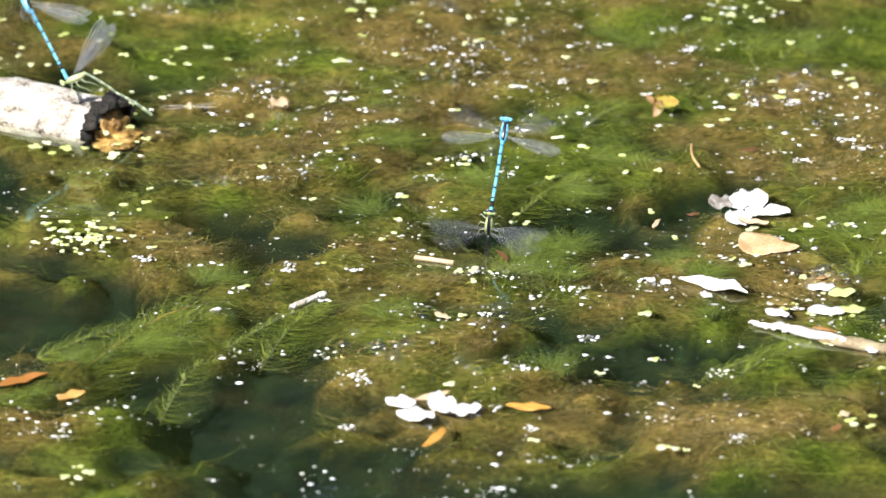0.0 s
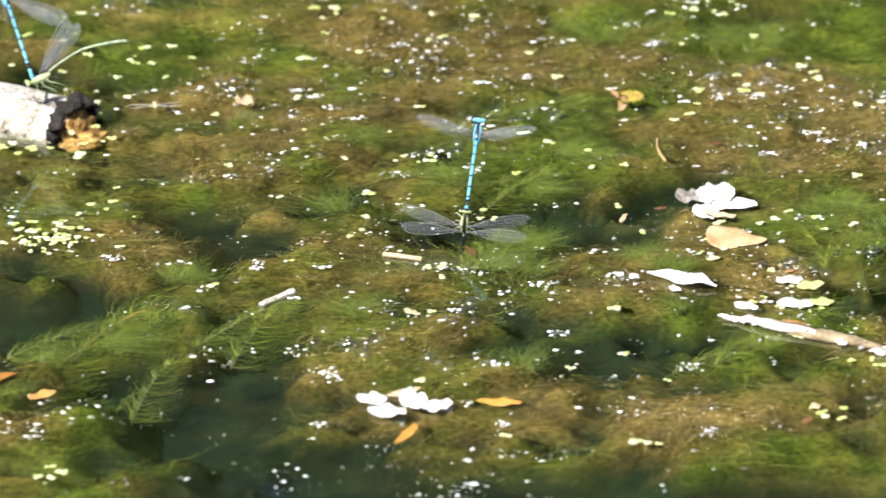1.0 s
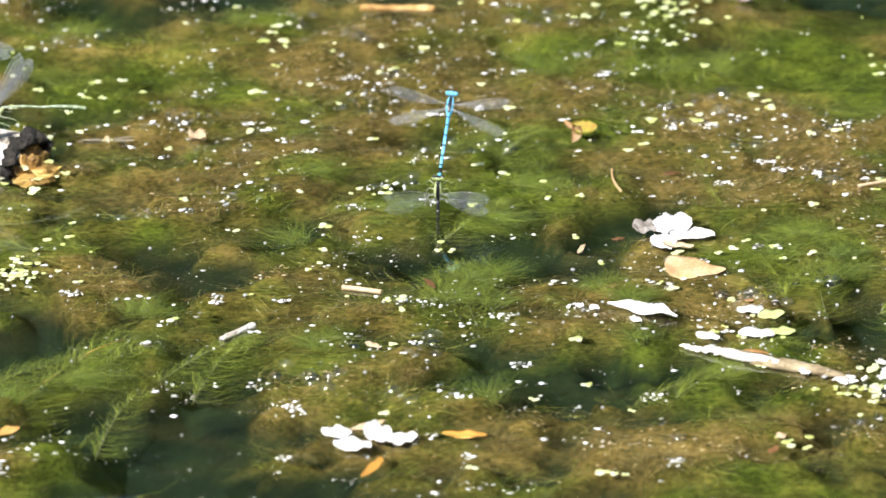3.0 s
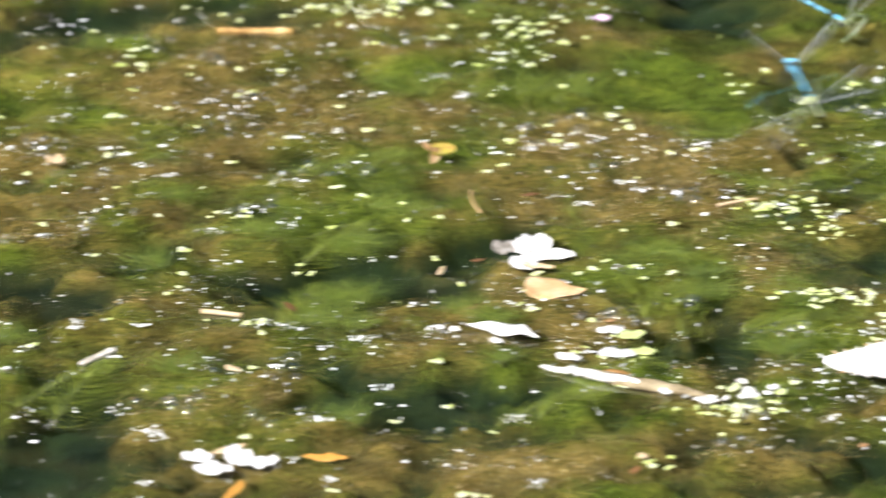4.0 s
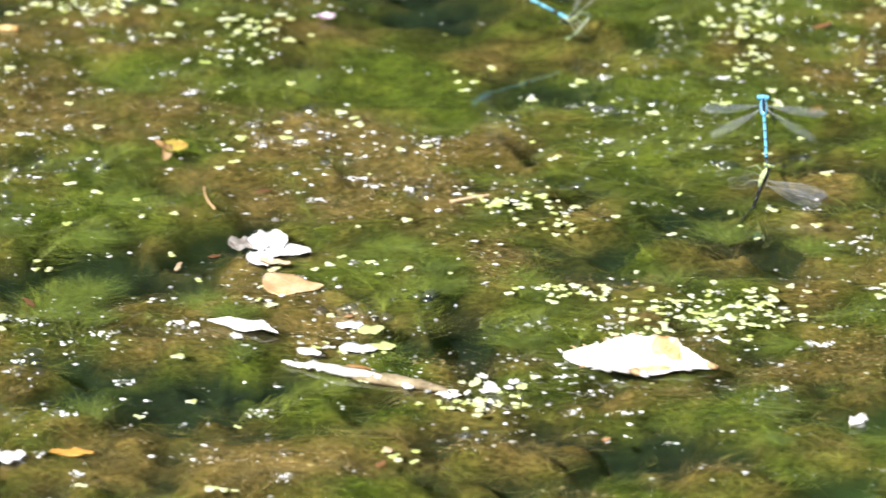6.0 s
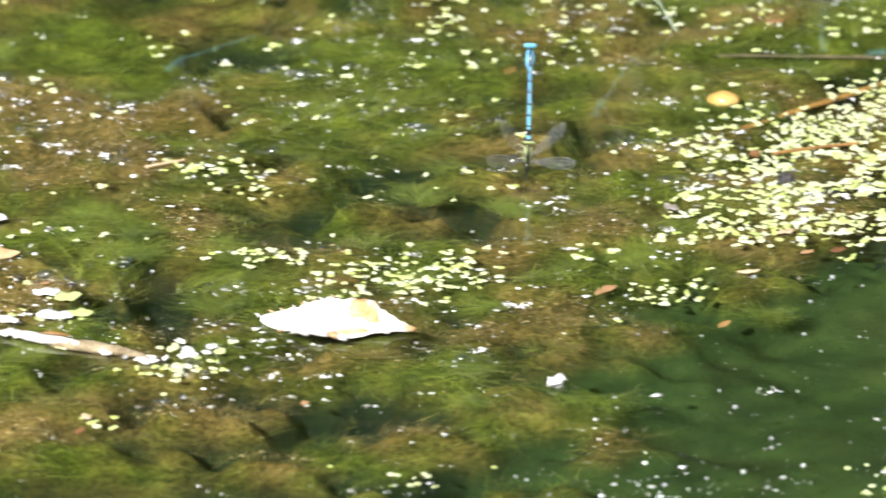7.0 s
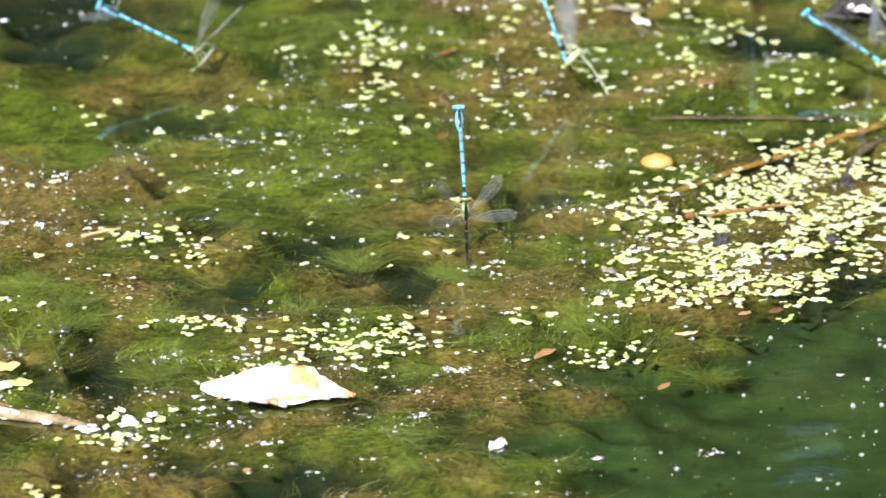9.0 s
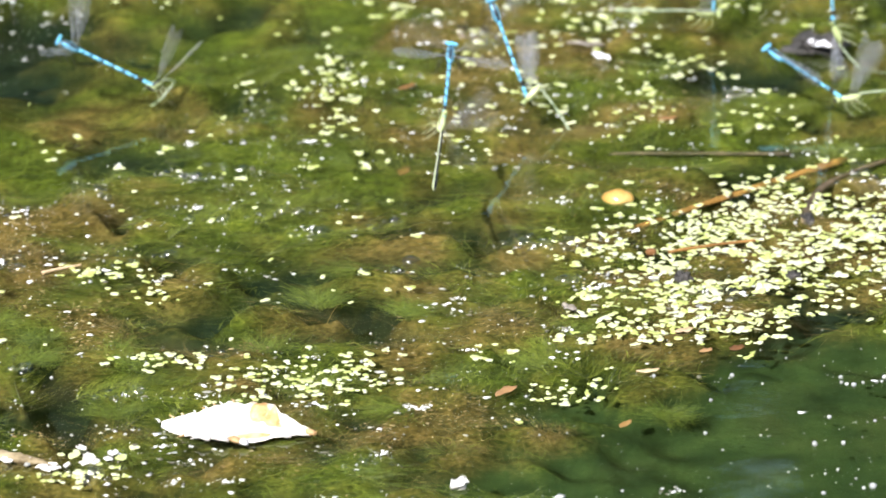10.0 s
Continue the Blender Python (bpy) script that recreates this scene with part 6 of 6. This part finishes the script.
def motions():
    """All that moves: the egg-laying pair, the swaying male on the log and the tail of his female."""
    male = [
        (0.0, 4.1, 5.9, 8.0, 9.0, 31.3, 30.0),
        (0.2, 5.2, 5.7, 8.0, 9.2, 31.4, 30.0),
        (0.5, 5.6, 6.7, 8.0, 9.2, 32.6, 29.7),
        (1.0, 6.3, 4.1, 8.0, 10.8, 30.7, 28.6),
        (1.2, 9.3, 3.1, 8.0, 10.4, 30.3, 28.5),
        (1.5, 6.2, 4.5, 8.0, 8.9, 31.1, 29.0),
        (2.0, 6.0, 4.6, 8.0, 7.8, 30.6, 29.8),
        (2.2, 6.8, 9.6, 8.0, 9.0, 35.9, 29.4),
        (3.3, 18.0, 57.0, 12.0, 23.1, 86.3, 26.2),
        (3.5, 59.7, 51.2, 22.0, 58.3, 85.0, 25.3),
        (3.7, 116.0, 58.4, 24.0, 115.6, 91.2, 20.8),
        (3.9, 170.0, 84.0, 24.0, 165.5, 116.5, 20.7),
        (4.0, 163.1, 89.9, 24.0, 159.2, 123.7, 24.3),
        (4.1, 148.1, 81.4, 24.0, 145.2, 114.2, 25.8),
        (4.2, 142.6, 76.3, 24.0, 140.4, 109.1, 27.1),
        (4.3, 145.4, 78.8, 24.0, 144.3, 111.5, 27.9),
        (4.4, 146.2, 89.5, 24.0, 141.1, 121.4, 30.7),
        (4.5, 134.7, 83.2, 24.0, 126.2, 115.7, 29.3),
        (4.6, 111.2, 62.2, 24.0, 105.1, 93.0, 34.2),
        (4.8, 108.7, 60.4, 24.0, 103.5, 91.7, 33.3),
        (5.0, 135.9, 73.6, 24.0, 138.6, 106.5, 32.1),
        (5.2, 167.6, 66.5, 22.0, 169.0, 98.5, 29.7),
        (6.3, 238.0, 60.0, 9.0, 241.8, 87.4, 26.9),
        (6.4, 242.0, 64.0, 9.0, 247.0, 87.1, 32.0),
        (6.5, 243.5, 65.1, 8.0, 245.1, 88.1, 33.0),
        (6.6, 243.0, 57.0, 8.0, 246.2, 80.2, 31.2),
        (6.7, 244.0, 53.0, 8.0, 247.0, 77.4, 30.0),
        (6.8, 245.0, 54.0, 8.0, 248.4, 79.1, 29.2),
        (6.9, 244.0, 51.0, 8.0, 248.2, 72.5, 32.7),
        (7.0, 244.7, 52.4, 8.0, 248.1, 75.5, 32.7),
        (7.1, 242.0, 48.0, 11.0, 245.9, 71.4, 33.9),
        (7.2, 243.0, 48.0, 14.0, 246.2, 76.1, 31.1),
        (7.3, 242.0, 50.0, 14.0, 246.0, 78.8, 29.5),
        (7.4, 244.0, 48.0, 14.0, 247.5, 75.4, 32.1),
        (7.5, 244.4, 48.2, 14.0, 250.4, 75.3, 33.5),
        (7.6, 247.0, 52.0, 13.0, 255.9, 78.4, 30.7),
        (7.8, 243.0, 45.0, 14.0, 246.7, 72.2, 32.4),
        (8.0, 243.7, 43.0, 14.0, 248.7, 68.8, 35.6),
        (8.5, 243.4, 43.8, 14.0, 246.5, 71.2, 33.9),
        (9.0, 243.8, 43.4, 14.0, 245.3, 69.4, 35.9),
        (9.1, 244.5, 45.0, 13.0, 245.8, 72.0, 33.7),
        (9.2, 250.0, 52.0, 14.0, 257.7, 81.7, 26.2),
        (9.3, 253.5, 48.3, 16.0, 267.0, 77.7, 26.6),
        (9.4, 247.5, 48.8, 17.0, 251.1, 76.7, 36.0),
        (9.5, 246.3, 58.4, 28.0, 247.7, 90.3, 39.7),
        (9.6, 240.5, 85.8, 36.0, 242.8, 116.8, 49.7),
        (9.7, 239.1, 111.5, 40.0, 241.3, 144.3, 48.6),
        (9.8, 243.9, 92.2, 40.0, 248.9, 124.1, 50.7),
        (9.9, 250.3, 85.1, 40.0, 254.8, 116.8, 51.4),
        (10.0, 253.1, 73.6, 40.0, 260.1, 104.1, 53.4),
    ]
    female = [
        (0.0, 4.1, 5.9, 8.0, 2.0, 5.9, -21.9),
        (0.2, 5.2, 5.7, 8.0, 3.0, 5.7, -21.9),
        (0.5, 5.6, 6.7, 8.0, 3.9, 6.7, -22.0),
        (1.0, 6.3, 4.1, 8.0, 4.3, 4.1, -21.9),
        (1.2, 9.3, 3.1, 8.0, 6.1, 3.1, -21.8),
        (1.5, 6.2, 4.5, 8.0, 4.1, 4.5, -21.9),
        (2.0, 6.0, 4.6, 8.0, 3.4, 4.6, -21.9),
        (2.2, 6.8, 9.6, 8.0, 4.7, 9.6, -21.9),
        (3.3, 18.0, 57.0, 12.0, 17.8, 57.0, -18.0),
        (3.5, 59.7, 51.2, 22.0, 60.0, 21.2, 23.5),
        (3.7, 116.0, 58.4, 24.0, 114.6, 28.7, 27.7),
        (3.9, 170.0, 84.0, 24.0, 166.4, 54.6, 28.5),
        (4.0, 163.1, 89.9, 24.0, 163.3, 60.5, 30.0),
        (4.1, 148.1, 81.4, 24.0, 148.7, 51.5, 26.6),
        (4.2, 142.6, 76.3, 24.0, 143.3, 46.4, 25.9),
        (4.3, 145.4, 78.8, 24.0, 145.0, 48.9, 26.8),
        (4.4, 146.2, 89.5, 24.0, 148.3, 59.9, 28.4),
        (4.5, 134.7, 83.2, 24.0, 142.1, 54.2, 26.5),
        (4.6, 111.2, 62.2, 24.0, 120.9, 34.0, 27.5),
        (4.8, 108.7, 60.4, 24.0, 121.4, 33.4, 27.6),
        (5.0, 135.9, 73.6, 24.0, 133.4, 44.0, 28.3),
        (5.2, 167.6, 66.5, 22.0, 163.6, 37.1, 26.7),
        (6.3, 238.0, 60.0, 9.0, 236.1, 60.0, -20.9),
        (6.4, 242.0, 64.0, 9.0, 238.9, 64.0, -20.8),
        (6.5, 243.5, 65.1, 8.0, 240.4, 65.1, -21.8),
        (6.6, 243.0, 57.0, 8.0, 241.0, 57.0, -21.9),
        (6.7, 244.0, 53.0, 8.0, 242.3, 53.0, -22.0),
        (6.8, 245.0, 54.0, 8.0, 243.6, 54.0, -22.0),
        (6.9, 244.0, 51.0, 8.0, 242.5, 51.0, -22.0),
        (7.0, 244.7, 52.4, 8.0, 243.1, 52.4, -22.0),
        (7.1, 242.0, 48.0, 11.0, 241.4, 48.0, -19.0),
        (7.2, 243.0, 48.0, 14.0, 243.4, 48.0, -16.0),
        (7.3, 242.0, 50.0, 14.0, 241.8, 50.0, -16.0),
        (7.4, 244.0, 48.0, 14.0, 243.3, 48.0, -16.0),
        (7.5, 244.4, 48.2, 14.0, 243.1, 48.2, -16.0),
        (7.6, 247.0, 52.0, 13.0, 241.5, 52.0, -16.5),
        (7.8, 243.0, 45.0, 14.0, 241.7, 45.0, -16.0),
        (8.0, 243.7, 43.0, 14.0, 240.5, 43.0, -15.8),
        (8.5, 243.4, 43.8, 14.0, 244.9, 43.8, -16.0),
        (9.0, 243.8, 43.4, 14.0, 244.7, 43.4, -16.0),
        (9.1, 244.5, 45.0, 13.0, 246.3, 45.0, -16.9),
        (9.2, 250.0, 52.0, 14.0, 244.8, 52.0, -15.5),
        (9.3, 253.5, 48.3, 16.0, 243.9, 48.3, -12.4),
        (9.4, 247.5, 48.8, 17.0, 244.8, 19.3, 12.5),
        (9.5, 246.3, 58.4, 28.0, 242.0, 28.7, 27.5),
        (9.6, 240.5, 85.8, 36.0, 237.3, 57.1, 27.7),
        (9.7, 239.1, 111.5, 40.0, 237.0, 82.7, 32.0),
        (9.8, 243.9, 92.2, 40.0, 239.4, 62.9, 35.7),
        (9.9, 250.3, 85.1, 40.0, 244.8, 56.8, 31.7),
        (10.0, 253.1, 73.6, 40.0, 246.4, 46.6, 28.8),
    ]
    walk(MALE, [(r[0], along(r[1:4], r[4:7])) for r in male])
    # she rolls to one side in flight: her pale flank stands in for glare on her back
    def roll(t):
        k = max(0.0, min(1.0, (t - 9.4) / 0.2)) if t > 9 else max(0.0, min(1.0, (t - 3.3) / 0.2)) * max(0.0, min(1.0, (5.9 - t) / 0.5))
        return Vector((0.0, -0.6, 0.8)).lerp(Vector((0.95, 0.25, -0.15) if t > 9 else (0.45, 0.25, -0.85)), k)
    walk(FEMALE, [(r[0], along(r[1:4], [2 * a - b for a, b in zip(r[1:4], r[4:7])], roll(r[0]))) for r in female])
    # wings beat, but rest while she lays
    def rest(t, k):
        return min(1.0, max(0.0, (t - (6.3 if k else 6.1)) / 0.3)) * min(1.0, max(0.0, (9.35 - t) / 0.3))
    for fly, k in ((MALE, 0), (FEMALE, 1)):
        for w in fly.children:
            if "side" not in w:
                continue
            fore = w.name.startswith("fore")
            rows = []
            for i in range(301):
                t = i / 30
                q = rest(t, k)
                beat = math.sin(math.tau * 13.3 * t + (0.9 if fore else 0.0) + k * 1.7) * (1 - q)
                if k:
                    sweep, lift = (9 if fore else 1) * (1 - q) + (50 if fore else 16) * q, 12 + 30 * beat + 30 * q
                else:
                    sweep, lift = (-4 if fore else -14) * (1 - q) - 84 * q, 10 + 44 * beat - 105 * q
                rows.append((t, wing_pose(w, sweep, lift)))
            walk(w, rows)
    walk(LOG_MALE, [(t, along((-120.0, 95.0, 16.0), head, (0.38, -0.24, 0.56))) for t, head in LOG_SWAY])
    # the female on the log swings her tail up and down
    tail = kids(LOG_FEMALE, "abdomen")[0]
    for ob, swing in ((tail, SWING), (tail.children[0], TIP_SWING)):
        root = ob.location.copy()
        walk(ob, [(t, Matrix.Translation(root) @ pose(0, 0, 0, a, 0, 0)) for t, a in swing])


motions()
